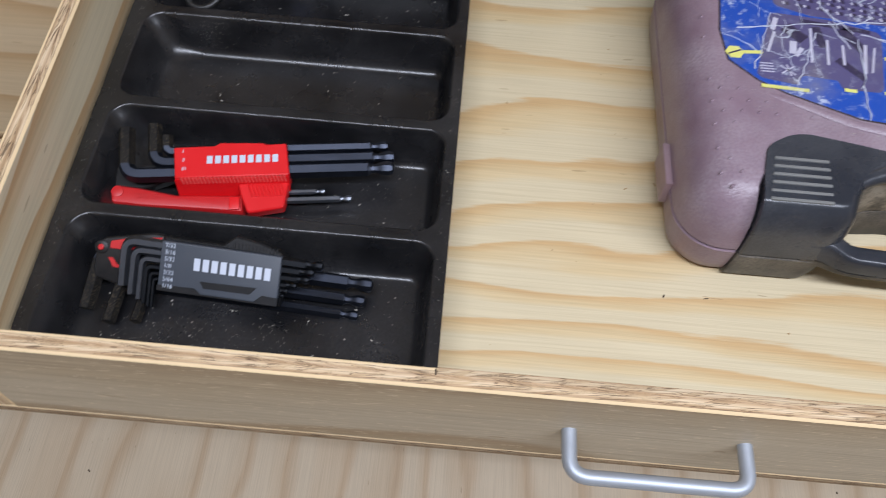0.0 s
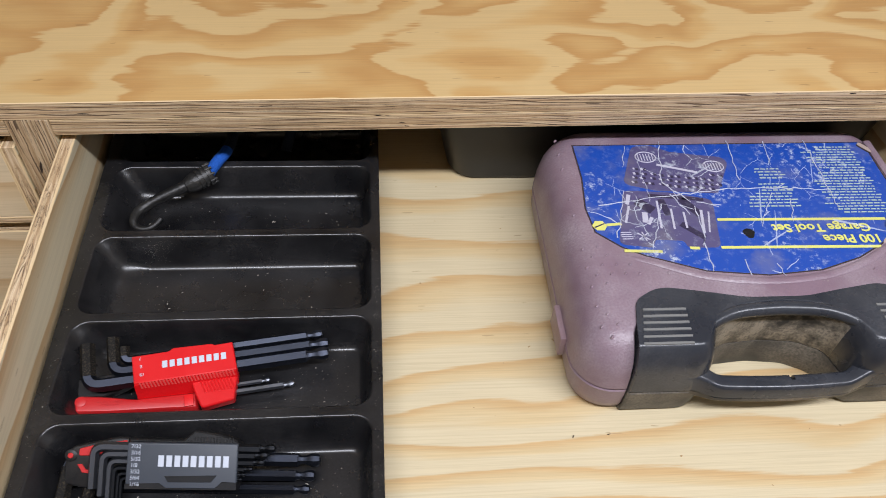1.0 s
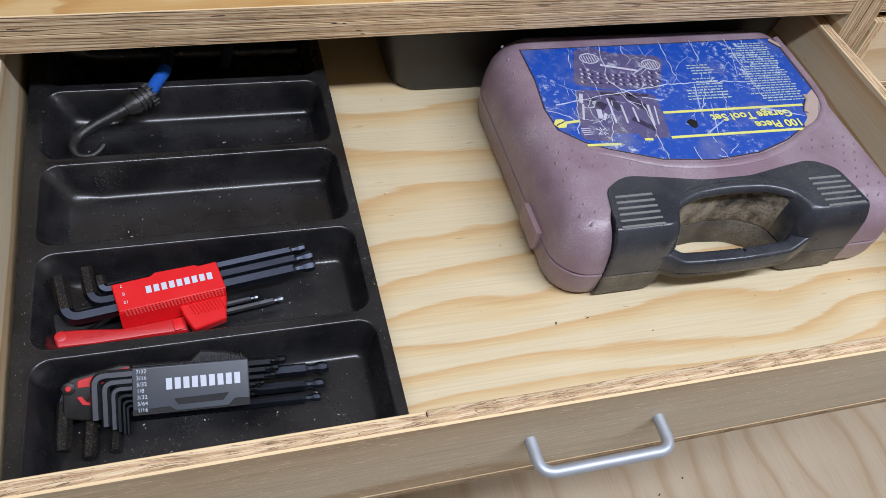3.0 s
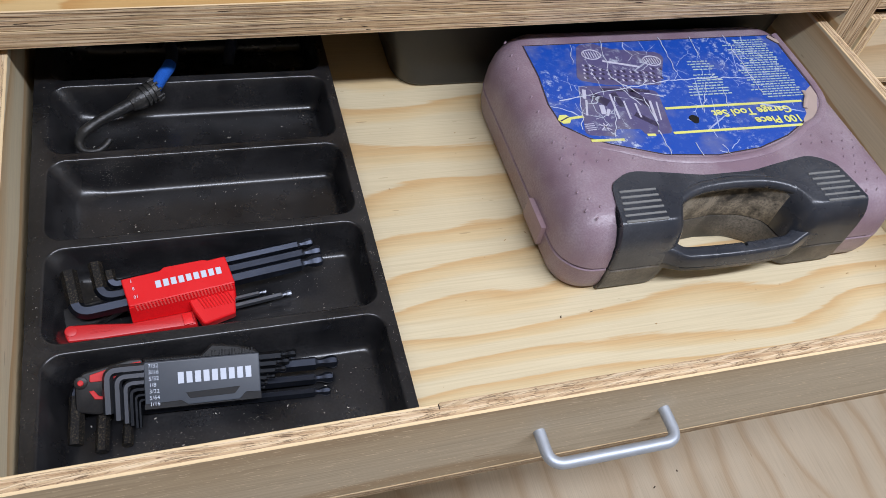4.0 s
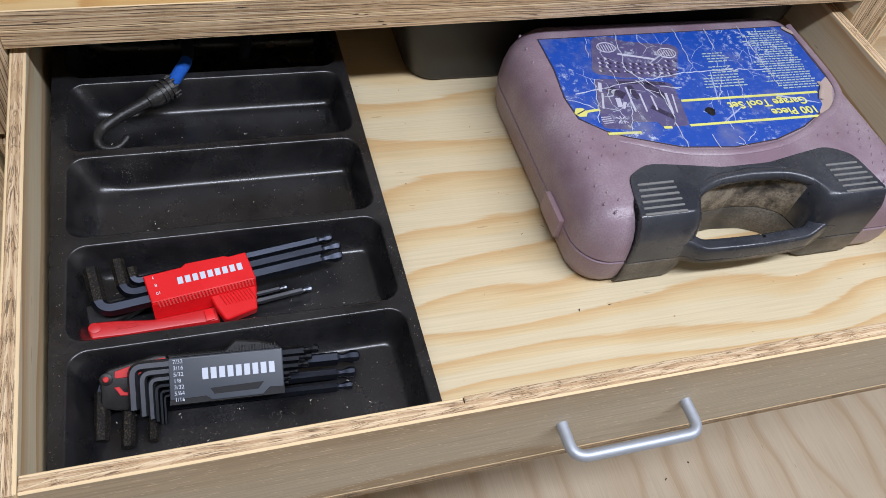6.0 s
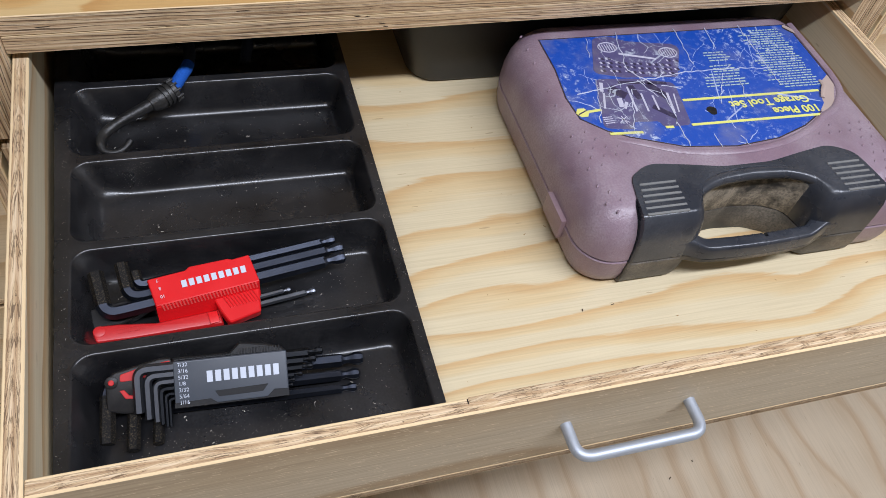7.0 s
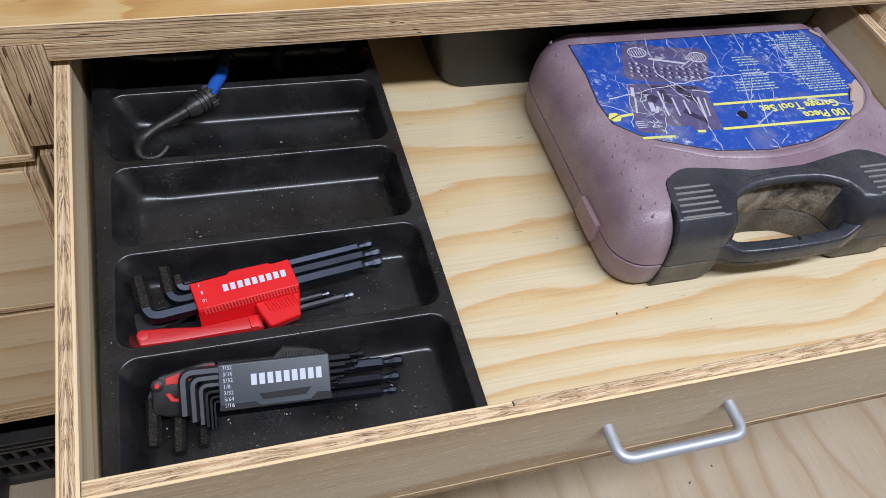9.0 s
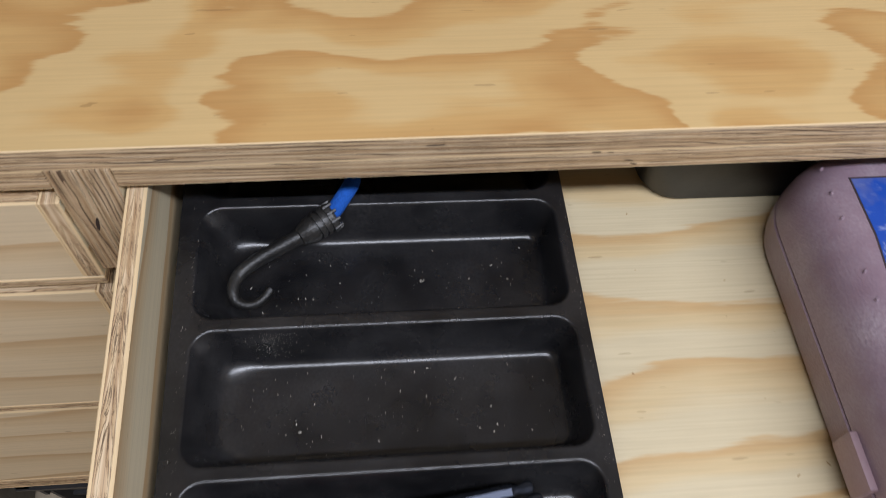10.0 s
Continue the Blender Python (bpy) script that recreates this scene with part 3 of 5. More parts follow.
def smooth_step(a, b, x):
    t = max(0.0, min(1.0, (x - a) / (b - a)))
    return t * t * (3 - 2 * t)


def tool_case():
    c = CASE
    ob = thing("tool_case", (CX, 0.27, 0.0), "scuffed plum plastic tool case with black handle and worn blue label", "tool case")
    left = [(0.1115, c["y0"], 0.0), (0.1150, 0.160, 0.02), (0.1195, 0.1815, 0.016), (0.140, 0.1945, 0.03), (0.175, 0.1885, 0.05), (0.208, 0.1820, 0.08)]
    back = left + [(2 * CX - x, y, r) for x, y, r in left[::-1]]
    purple = round_poly([(c["x0"], c["y0"], 0.032)] + back + [(c["x1"], c["y0"], 0.032), (c["x1"], c["y1"], 0.042), (c["x0"], c["y1"], 0.052)], 9)
    inner = lambda p: abs(p.x - CX) < 0.1215 and p.y < 0.2
    flat = [inner(p) for p in purple]
    lid_prof = [(0.0342, 0.0012), (0.0350, 0.0002), (0.0480, 0.0012), (0.0590, 0.0034), (0.0680, 0.0075), (0.0745, 0.0130), (0.0785, 0.0190), (0.0803, 0.0235), (0.0810, 0.0280)]
    base_prof = [(0.0004, 0.0110), (0.0016, 0.0070), (0.0060, 0.0035), (0.0150, 0.0012), (0.0320, 0.0), (0.0330, 0.0010)]
    part("lid", pillow(purple, lid_prof, flat, c["y0"]), M_PURPLE, ob, sharp=50)
    part("base", pillow(purple, base_prof, flat, c["y0"]), M_PURPLE, ob)
    # black handle mounting: two blocks and the hollow between them
    y0 = c["y0"] - 0.003
    front = [(0.1735, y0, 0.019), (0.182, 0.162, 0.014), (0.202, 0.1720, 0.03), (CX, 0.1750, 0.05)]
    front = front + [(2 * CX - x, y, r) for x, y, r in front[:-1][::-1]]
    rear = [(x, y - 0.0006, r) for x, y, r in back[1:-1][::-1]]
    cover = round_poly([(0.1120, y0, 0.003)] + front + [(2 * CX - 0.1120, y0, 0.003)] + rear, 8)
    edge = [p.y > 0.1795 or abs(p.x - CX) > 0.1115 for p in cover]
    share = [1.0 - 0.68 * smooth_step(0.140, 0.166, p.y) for p in cover]
    cov_prof = [(0.0342, 0.0010), (0.0350, 0.0), (0.0560, 0.0006), (0.0660, 0.0020), (0.0730, 0.0042), (0.0780, 0.0068), (0.0810, 0.0092), (0.0822, 0.0110), (0.0826, 0.0125)]
    shell = pillow(cover, cov_prof, edge, y0, share)
    shell.normal_update()
    for f in shell.faces:
        mid = f.calc_center_median()
        if abs(mid.x - CX) < 0.056 and mid.y > 0.150 and mid.z < 0.074 and f.normal.y < -0.25:
            f.material_index = 1
    part("handle_cover", shell, [M_COVER, M_HOLLOW], ob, "black plastic handle surround")
    part("handle_base", pillow(cover, [(0.0006, 0.0080), (0.0040, 0.0040), (0.0150, 0.0014), (0.0322, 0.0), (0.0332, 0.0008)], edge, y0, share), M_COVER_DUSTY, ob, "dusty black plastic handle surround")
    # rolled lip over the hollow
    brow = spline([(0.1655, 0.1440, 0.0700), (0.1690, 0.1540, 0.0755), (0.1790, 0.1630, 0.0778), (0.2000, 0.1705, 0.0785), (CX, 0.1730, 0.0786)], 6)
    brow = brow + [Vector((2 * CX - p.x, p.y, p.z)) for p in brow[:-1][::-1]]
    part("hollow_lip", tube(brow, [0.0022 + 0.0034 * math.sin(math.pi * k / (len(brow) - 1)) ** 0.5 for k in range(len(brow))], 14), M_COVER, ob, "rolled black plastic lip over the handle hollow")
    for name, z_lo, z_hi, mat, words in (("grip", 0.0342, 0.0485, M_COVER, "black plastic carrying grip"), ("grip_underside", 0.0285, 0.0336, M_COVER_DUSTY, "dusty underside of the grip")):
        rings = []
        for x in sorted([CX - 0.080 + 0.004 * k for k in range(41)] + [CX + 0.0042, CX + 0.0048, CX + 0.0078, CX + 0.0084]):
            e = min(1.0, abs(x - CX) / 0.072)
            flare = smooth_step(0.68, 1.0, e)
            yc, hw = 0.1262 + 0.0050 * e * e + 0.0078 * flare, 0.0065 + 0.0036 * flare
            top = z_hi - 0.0016 * e * e + (0.007 * flare if name == "grip" else 0.0)
            low = z_lo - (0.004 * flare if name != "grip" else 0.0)
            cut = 0.0026 if name == "grip" and CX + 0.0046 < x < CX + 0.0080 else 0.0
            r = 0.0030 if name == "grip" else 0.0018
            sect = [(yc - hw, low), (yc - hw, top - r), (yc - hw + 0.3 * r, top - 0.3 * r), (yc - hw + r, top), (yc + hw - r - cut, top), (yc + hw - 0.3 * r - cut, top - 0.3 * r - cut), (yc + hw, top - r - cut), (yc + hw, low)]
            if name != "grip":
                sect = [(y, z_lo + top - z) for y, z in sect][::-1]
            rings.append([(x, y, z) for y, z in sect])
        g = loft(rings)
        bmesh.ops.recalc_face_normals(g, faces=g.faces)
        part(name, g, mat, ob, words, sharp=65)
    for side in (-1, 1):
        for k in range(6):
            y = 0.1710 - 0.0062 * k
            xa, xb = 0.1222 - 0.0013 * k, 0.1560 - 0.0004 * k
            x0, x1 = (xa, xb) if side < 0 else (2 * CX - xb, 2 * CX - xa)
            z = 0.0826 if y > 0.147 else 0.0822
            part("grip_ridge", box((x0, y - 0.0011, z - 0.002), (x1, y + 0.0011, z + 0.0010), 0.0007, 2), M_RIDGE, ob)
    # side catches at the seam
    part("side_catch", box((c["x0"] - 0.0042, 0.177, 0.017), (c["x0"] + 0.004, 0.212, 0.039), 0.0014, 2), M_CATCH, ob)
    part("side_catch", box((c["x1"] - 0.004, 0.177, 0.017), (c["x1"] + 0.0042, 0.212, 0.039), 0.0014, 2), M_CATCH, ob)
    # moulded pips in staggered rows
    pips, rnd = [], random.Random(8)
    for row in range(26):
        for col in range(34):
            x, y = 0.084 + 0.0115 * col + (0.0058 if row % 2 else 0), 0.150 + 0.0098 * row
            if x > 0.394 or y > 0.385:
                continue
            arc = np.interp(x, [p[0] for p in STICKER[3:11]], [p[1] for p in STICKER[3:11]])
            if 0.091 < x < 0.396 and y > arc - 0.013 or (abs(x - CX) < 0.127 and y < 0.2005) or rnd.random() < 0.12:
                continue
            ex, ey = min(x - c["x0"], c["x1"] - x), min(y - c["y0"], c["y1"] - y)
            e = min(ex, ey)
            if e < 0.017 or (ex < 0.035 and ey < 0.035 and (0.035 - ex) ** 2 + (0.035 - ey) ** 2 > 0.00042):
                continue
            z = np.interp(e, [p[1] for p in lid_prof[1:]], [p[0] for p in lid_prof[1:]])
            pips.append(loft([[(x + 0.0014 * math.cos(a) * s - 0.0007 * math.sin(a) * s, y + 0.0013 * math.cos(a) * s + 0.0007 * math.sin(a) * s, z + h) for a in [k * math.pi / 4 for k in range(8)]] for s, h in ((1.15, -0.0006), (0.85, 0.0006), (0.4, 0.0010))]))
    tagged(part("moulded_texture", join(*pips), M_PURPLE, ob), kind="stuff")
    label_on_case(ob)
    return ob


STICKER = [(0.1040, 0.3640), (0.1045, 0.320), (0.1005, 0.282), (0.1035, 0.2545), (0.122, 0.2375), (0.139, 0.2280), (0.185, 0.2105), (0.235, 0.2050), (0.281, 0.2095),
           (0.318, 0.2220), (0.345, 0.2375), (0.3560, 0.2480), (0.3585, 0.2570), (0.3660, 0.2690), (0.3740, 0.2790), (0.3840, 0.2860), (0.3850, 0.3600), (0.3820, 0.3670)]


def worn(name, colour, amount=1.0):
    """Printed paper with white creases, scuffs and grime that run across the whole label."""
    m = Nodes(name)
    warp = m.node("ShaderNodeTexNoise", Scale=30.0, Detail=3.0)
    m.link(m.tc.outputs["Object"], warp.inputs["Vector"])
    mixed = m.tree.nodes.new("ShaderNodeMix")
    mixed.data_type, mixed.blend_type = "RGBA", "LINEAR_LIGHT"
    mixed.inputs[0].default_value = 0.006
    m.link(m.mapped((1.0, 0.75, 0.0)), mixed.inputs[6])
    m.link(warp.outputs["Color"], mixed.inputs[7])
    cracks = None
    for scale, width in ((21.0, 0.0046), (47.0, 0.0062)):
        v = m.tree.nodes.new("ShaderNodeTexVoronoi")
        v.feature = "DISTANCE_TO_EDGE"
        v.inputs["Scale"].default_value = scale
        m.link(mixed.outputs[2], v.inputs["Vector"])
        gate = m.noise(m.mapped((1, 1, 1), (scale, 0.3, 0.0)), 17.0, 2.0)
        line = m.math("MULTIPLY", m.math("LESS_THAN", v.outputs["Distance"], width), m.math("GREATER_THAN", gate, 0.55 if scale < 30 else 0.60))
        cracks = line if cracks is None else m.math("MAXIMUM", cracks, line)
    for turn, spread in ((0.55, 0.0), (-0.35, 0.4), (1.25, 0.8)):
        sv = m.turned((7.0, 190.0, 1.0), (spread, spread * 3, 0.0), (0.0, 0.0, turn))
        thin = m.noise(sv, 1.0, 1.0, 0.4, 0.3)
        cracks = m.math("MAXIMUM", cracks, m.math("MULTIPLY", m.math("GREATER_THAN", thin, 0.752), 0.8))
    scuff = m.noise(m.mapped((1, 1, 1), (0.2, 0.8, 0.0)), 150.0, 5.0, 0.75)
    scuffs = m.ramp(scuff, [(0.53, GREY[0.0]), (0.66, GREY[1.0])])
    patch = m.ramp(m.noise(m.mapped((1, 1, 1), (0.9, 0.35, 0.0)), 15.0, 2.0), [(0.44, (0.12, 0.12, 0.12, 1)), (0.60, GREY[1.0])])
    scuffs = m.math("MULTIPLY", scuffs, patch)
    wear = m.math("MULTIPLY", m.math("MAXIMUM", m.math("MULTIPLY", cracks, 0.62), m.math("MULTIPLY", scuffs, 0.7)), amount)
    grime = m.noise(m.mapped((1, 1, 1), (0.5, 0.1, 0.0)), 20.0, 4.0, 0.6)
    col = m.mix(m.ramp(grime, [(0.54, GREY[0.0]), (0.80, (0.5, 0.5, 0.5, 1))]), colour, lin(142, 136, 124))
    col = m.mix(wear, col, lin(206, 214, 224))
    return m.finish(col, m.math("ADD", 0.30, m.math("MULTIPLY", scuff, 0.25)), 0.0, scuff, 0.3, 0.0004)


M_BLUE = worn("blue_label_paper", lin(25, 72, 164), 1.1)
M_PRINT_PLUM = worn("plum_label_print", lin(84, 78, 116), 1.0)
M_PRINT_DARK = worn("dark_label_print", lin(50, 43, 70), 0.8)
M_PRINT_PALE = worn("pale_label_print", lin(186, 184, 200), 0.8)
M_PRINT_YELLOW = worn("yellow_label_print", lin(218, 215, 116), 1.0)
M_PRINT_LINES = worn("pale_yellow_label_print", lin(176, 190, 172), 0.7)
M_TORN = plastic("torn_paper_backing", lin(176, 156, 146), 0.8, 600.0, 0.3, 0.5)


M_CREASE = plastic("bare_paper_crease", lin(196, 200, 212), 0.7, 600.0, 0.3, 1.0, (120, 124, 150))
CREASES = ((0.112, 0.285, 0.172, 0.295, 0.0008), (0.172, 0.295, 0.233, 0.305, 0.001), (0.233, 0.305, 0.325, 0.303, 0.0008), (0.186, 0.369, 0.175, 0.313, 0.0007), (0.175, 0.313, 0.194, 0.288, 0.0009), (0.251, 0.37, 0.247, 0.316, 0.0006), (0.287, 0.369, 0.283, 0.336, 0.0006), (0.327, 0.37, 0.325, 0.294, 0.0007), (0.325, 0.294, 0.324, 0.277, 0.0006), (0.196, 0.283, 0.19, 0.209, 0.0008), (0.167, 0.286, 0.147, 0.235, 0.0007), (0.138, 0.303, 0.12, 0.247, 0.0006), (0.178, 0.298, 0.189, 0.273, 0.0008), (0.152, 0.363, 0.144, 0.334, 0.0005), (0.271, 0.299, 0.248, 0.258, 0.0005), (0.285, 0.291, 0.277, 0.263, 0.0005), (0.22, 0.221, 0.22, 0.204, 0.0005), (0.245, 0.216, 0.248, 0.203, 0.0005), (0.199, 0.288, 0.22, 0.284, 0.0009))


def bar(x0, y0, x1, y1, w, z0, z1):
    """A thin printed stroke from one point to another."""
    a, c = Vector((x0, y0)), Vector((x1, y1))
    d = (c - a).normalized()
    nrm = Vector((-d.y, d.x)) * (w / 2)
    return loft([[(p.x, p.y, z) for p in (a - nrm, c - nrm, c + nrm, a + nrm)] for z in (z0, z1)])


def label_on_case(ob):
    z = 0.0814
    sticker = [Vector(p) for p in STICKER]
    paper = part("paper_label", slab(sticker, 0.0806, z, 0.0002), M_BLUE, ob, "scratched blue paper label, torn at one corner")
    # flat dark strip paints the shadow gap round the paper
    part("label_gap_shade", slab(inset(sticker, -0.0013), 0.0804, 0.08115, 0.0001), M_DARK_OUTLINE, ob, "dark strip painted in for the shadow gap round the label")
    torn = [Vector(p) for p in ((0.346, 0.2375), (0.352, 0.2365), (0.368, 0.2480), (0.3835, 0.2720), (0.3845, 0.2865), (0.3790, 0.2850), (0.3660, 0.2700), (0.3570, 0.2560))]
    part("torn_backing", slab(torn, 0.0806, 0.0812, 0.0002), M_TORN, ob, "grey-tan torn paper backing")
    curl = spline([(0.3715, 0.2790, z), (0.3690, 0.2700, z + 0.0016), (0.3625, 0.2620, z + 0.0022), (0.3580, 0.2540, z + 0.0010)], 4)
    part("torn_curl", tube(curl, 0.0022, 8, flat=0.35), M_TORN, ob)
    bead = [(0.1120, 0.2330, 0.0780)] + [(x, y - 0.0065, 0.0808) for x, y in STICKER[5:11]] + [(0.368, 0.2440, 0.0808), (0.3885, 0.276, 0.0808), (0.3905, 0.368, 0.0808)]
    bead = spline(bead, 5)
    part("label_bead", tube(bead, [0.0038 * min(1.0, 0.3 + k / 12) for k in range(len(bead))], 10, flat=0.55), M_PURPLE, ob)
    for w, dz, mat, words in ((0.0030, 0.0003, M_DARK_OUTLINE, "dark rim of the hanging slot"), (0.0017, 0.0006, M_TORN, "pale worn hanging slot")):
        slot = round_poly([(0.3795 - w, 0.3655 - w, w), (0.3885 - w, 0.3535 - w, w), (0.3885 + w, 0.3535 + w, w), (0.3795 + w, 0.3655 + w, w)], 4)
        part("hanging_slot", slab(slot, 0.0806, z + dz, 0.0001), mat, ob, words)
    up = round_poly([(0.1395, 0.312, 0.006), (0.166, 0.303, 0.01), (0.222, 0.2985, 0.006), (0.247, 0.346, 0.008), (0.218, 0.350, 0.01), (0.192, 0.355, 0.01), (0.176, 0.364, 0.01), (0.158, 0.362, 0.008)], 4)
    low = round_poly([(0.120, 0.240, 0.005), (0.147, 0.2355, 0.003), (0.152, 0.2445, 0.003), (0.175, 0.2425, 0.003), (0.177, 0.235, 0.003), (0.2045, 0.2345, 0.006), (0.214, 0.291, 0.006), (0.178, 0.3005, 0.01), (0.138, 0.3035, 0.005)], 4)
    part("printed_case_lid", slab(up, z - 0.0004, z + 0.0002, 0.0001), M_PRINT_PLUM, paper)
    part("printed_case_base", slab(low, z - 0.0004, z + 0.0002, 0.0001), M_PRINT_PLUM, paper)
    rnd = random.Random(4)
    z0, z1 = z, z + 0.0004
    for cx, cy, r in ((0.168, 0.347, 0.0095), (0.228, 0.334, 0.0095)):
        ring = [(cx + r * math.cos(a), cy + 0.75 * r * math.sin(a), z1) for a in [k * math.pi / 10 for k in range(21)]]
        part("printed_dial", tube(ring, 0.0006, 6), M_PRINT_PALE, paper)
        for k in range(6):
            part("printed_bit", bar(cx - r * 0.7 + r * 0.28 * k, cy - r * 0.5, cx - r * 0.7 + r * 0.28 * k, cy + r * 0.5, 0.0009, z0, z1), M_PRINT_PALE, paper)
    marks, darks = [], []
    for row in range(4):
        for col in range(11 - row % 2):
            u = (col + 0.5 + rnd.uniform(-0.15, 0.15)) / 11
            x, y = 0.150 + 0.082 * u - 0.0015 * row, 0.334 - 0.006 * row - 0.012 * u + rnd.uniform(-0.0008, 0.0008)
            if row < 1 and 0.2 < u < 0.8:
                continue
            marks.append(bar(x, y, x + 0.0008, y - rnd.uniform(0.0016, 0.003), rnd.uniform(0.0012, 0.0022), z0, z1))
            darks.append(bar(x + 0.003, y, x + 0.0034, y - 0.0034, 0.0026, z0, z1 - 0.0001))
    for x0, y0, x1, y1, w in ((0.141, 0.298, 0.137, 0.286, 0.0034), (0.138, 0.284, 0.131, 0.264, 0.0020), (0.150, 0.276, 0.148, 0.264, 0.0048), (0.155, 0.270, 0.150, 0.262, 0.003),
                              (0.164, 0.290, 0.160, 0.257, 0.0018), (0.174, 0.280, 0.171, 0.256, 0.0018), (0.184, 0.276, 0.182, 0.257, 0.0018), (0.200, 0.278, 0.195, 0.251, 0.0024), (0.206, 0.276, 0.200, 0.252, 0.0014),
                              (0.176, 0.337, 0.211, 0.326, 0.0026), (0.124, 0.253, 0.133, 0.253, 0.0009), (0.124, 0.2505, 0.133, 0.2505, 0.0009), (0.124, 0.248, 0.133, 0.248, 0.0009), (0.124, 0.2455, 0.133, 0.2455, 0.0009),
                              (0.138, 0.252, 0.147, 0.244, 0.0010), (0.142, 0.253, 0.144, 0.243, 0.0010), (0.147, 0.252, 0.138, 0.245, 0.0010)):
        marks.append(bar(x0, y0, x1, y1, w, z0, z1))
    for x0, y0, x1, y1, w in ((0.146, 0.290, 0.158, 0.278, 0.010), (0.168, 0.292, 0.170, 0.272, 0.006), (0.186, 0.292, 0.198, 0.272, 0.008), (0.178, 0.262, 0.194, 0.246, 0.006), (0.158, 0.297, 0.206, 0.291, 0.004)):
        darks.append(bar(x0, y0, x1, y1, w, z0, z1 - 0.0001))
    tagged(part("tool_print", join(*marks), M_PRINT_PALE, paper), kind="stuff")
    tagged(part("recess_print", join(*darks), M_PRINT_DARK, paper), kind="stuff")
    for x0, y0, x1, y1 in ((0.211, 0.2665, 0.3605, 0.2650), (0.2045, 0.2345, 0.3420, 0.2330), (0.1225, 0.2325, 0.154, 0.2310), (0.114, 0.2618, 0.127, 0.2630), (0.178, 0.2345, 0.186, 0.2340)):
        part("printed_stripe", bar(x0, y0, x1, y1, 0.0028, z0, z1), M_PRINT_YELLOW, paper)
    hexagon = [Vector((0.108 + 0.0065 * math.cos(a), 0.2612 + 0.0062 * math.sin(a))) for a in [k * math.pi / 3 for k in range(6)]]
    hexa = part("printed_badge", slab(hexagon, z - 0.0002, z1, 0.0001), M_PRINT_YELLOW, paper)
    part("badge_slot", bar(0.1035, 0.2590, 0.1125, 0.2634, 0.0012, z1 - 0.0001, z1 + 0.0002), M_PRINT_DARK, hexa)
    turn = Matrix.Rotation(math.pi, 4, "Z")
    letters("printed_title", "100 Piece", 0.0130, Matrix.Translation((0.321, 0.2425, z1)) @ turn, M_PRINT_YELLOW, paper, own=False, bold=0.00035)
    letters("printed_title", "Garage Tool Set", 0.0130, Matrix.Translation((0.299, 0.2555, z1)) @ turn, M_PRINT_YELLOW, paper, own=False, bold=0.00035)
    lines = []
    for y in np.arange(0.3600, 0.272, -0.0036):
        x1 = 0.374 - 0.07 * max(0, 0.285 - y)
        if y > 0.325:
            x0 = 0.318 + rnd.uniform(0, 0.02)
        else:
            x0 = 0.322 + rnd.uniform(-0.008, 0.008)
        x = x0
        while x < x1 - 0.006:
            w = rnd.uniform(0.0015, 0.006)
            lines.append(bar(x, y, min(x + w, x1), y + rnd.uniform(-0.0002, 0.0002), rnd.uniform(0.0009, 0.0013), z0, z1))
            x += w + 0.0012
    for k, y in enumerate(np.arange(0.330, 0.279, -0.0040)):
        if k == 4:
            continue
        x, x1 = 0.262 - 0.020 * smooth_step(0.31, 0.285, y) + rnd.uniform(0, 0.006), 0.292
        while x < x1 - 0.004:
            w = rnd.uniform(0.0015, 0.006)
            lines.append(bar(x, y, min(x + w, x1), y + rnd.uniform(-0.0002, 0.0002), rnd.uniform(0.0009, 0.0013), z0, z1))
            x += w + 0.0012
    tagged(part("printed_text", join(*lines), M_PRINT_LINES, paper), kind="stuff")
    # long creases that cross the paper
    folds = []
    for x0, y0, x1, y1, w in CREASES:
        a, c = Vector((x0, y0)), Vector((x1, y1))
        across, n = Vector((y0 - y1, x1 - x0)).normalized(), max(4, int((c - a).length / 0.006))
        line = [a.lerp(c, k / n) + across * (rnd.uniform(-0.0014, 0.0014) if 0 < k < n else 0.0) for k in range(n + 1)]
        for p, q in zip(line, line[1:]):
            folds.append(bar(p.x, p.y, q.x, q.y, w * rnd.uniform(0.5, 1.3), z0, z1 + 0.0001))
        if w > 0.0007:
            p, q = line[n // 2], line[n // 2] + (line[n // 2 + 1] - line[n // 2]) * 1.5 + across * rnd.uniform(-0.008, 0.008)
            folds.append(bar(p.x, p.y, q.x, q.y, w * 0.6, z0, z1 + 0.0001))
    tagged(part("label_creases", join(*folds), M_CREASE, paper, "white creases worn through the blue print"), kind="stuff")
    spot = [Vector((0.2335 + (0.0048 + 0.0008 * math.sin(3 * a)) * math.cos(a), 0.2500 + 0.0055 * math.sin(a))) for a in [k * math.pi / 8 for k in range(16)]]
    part("dirt_spot", slab(spot, z - 0.0001, z1 + 0.0001, 0.0001), M_BLACK, paper)


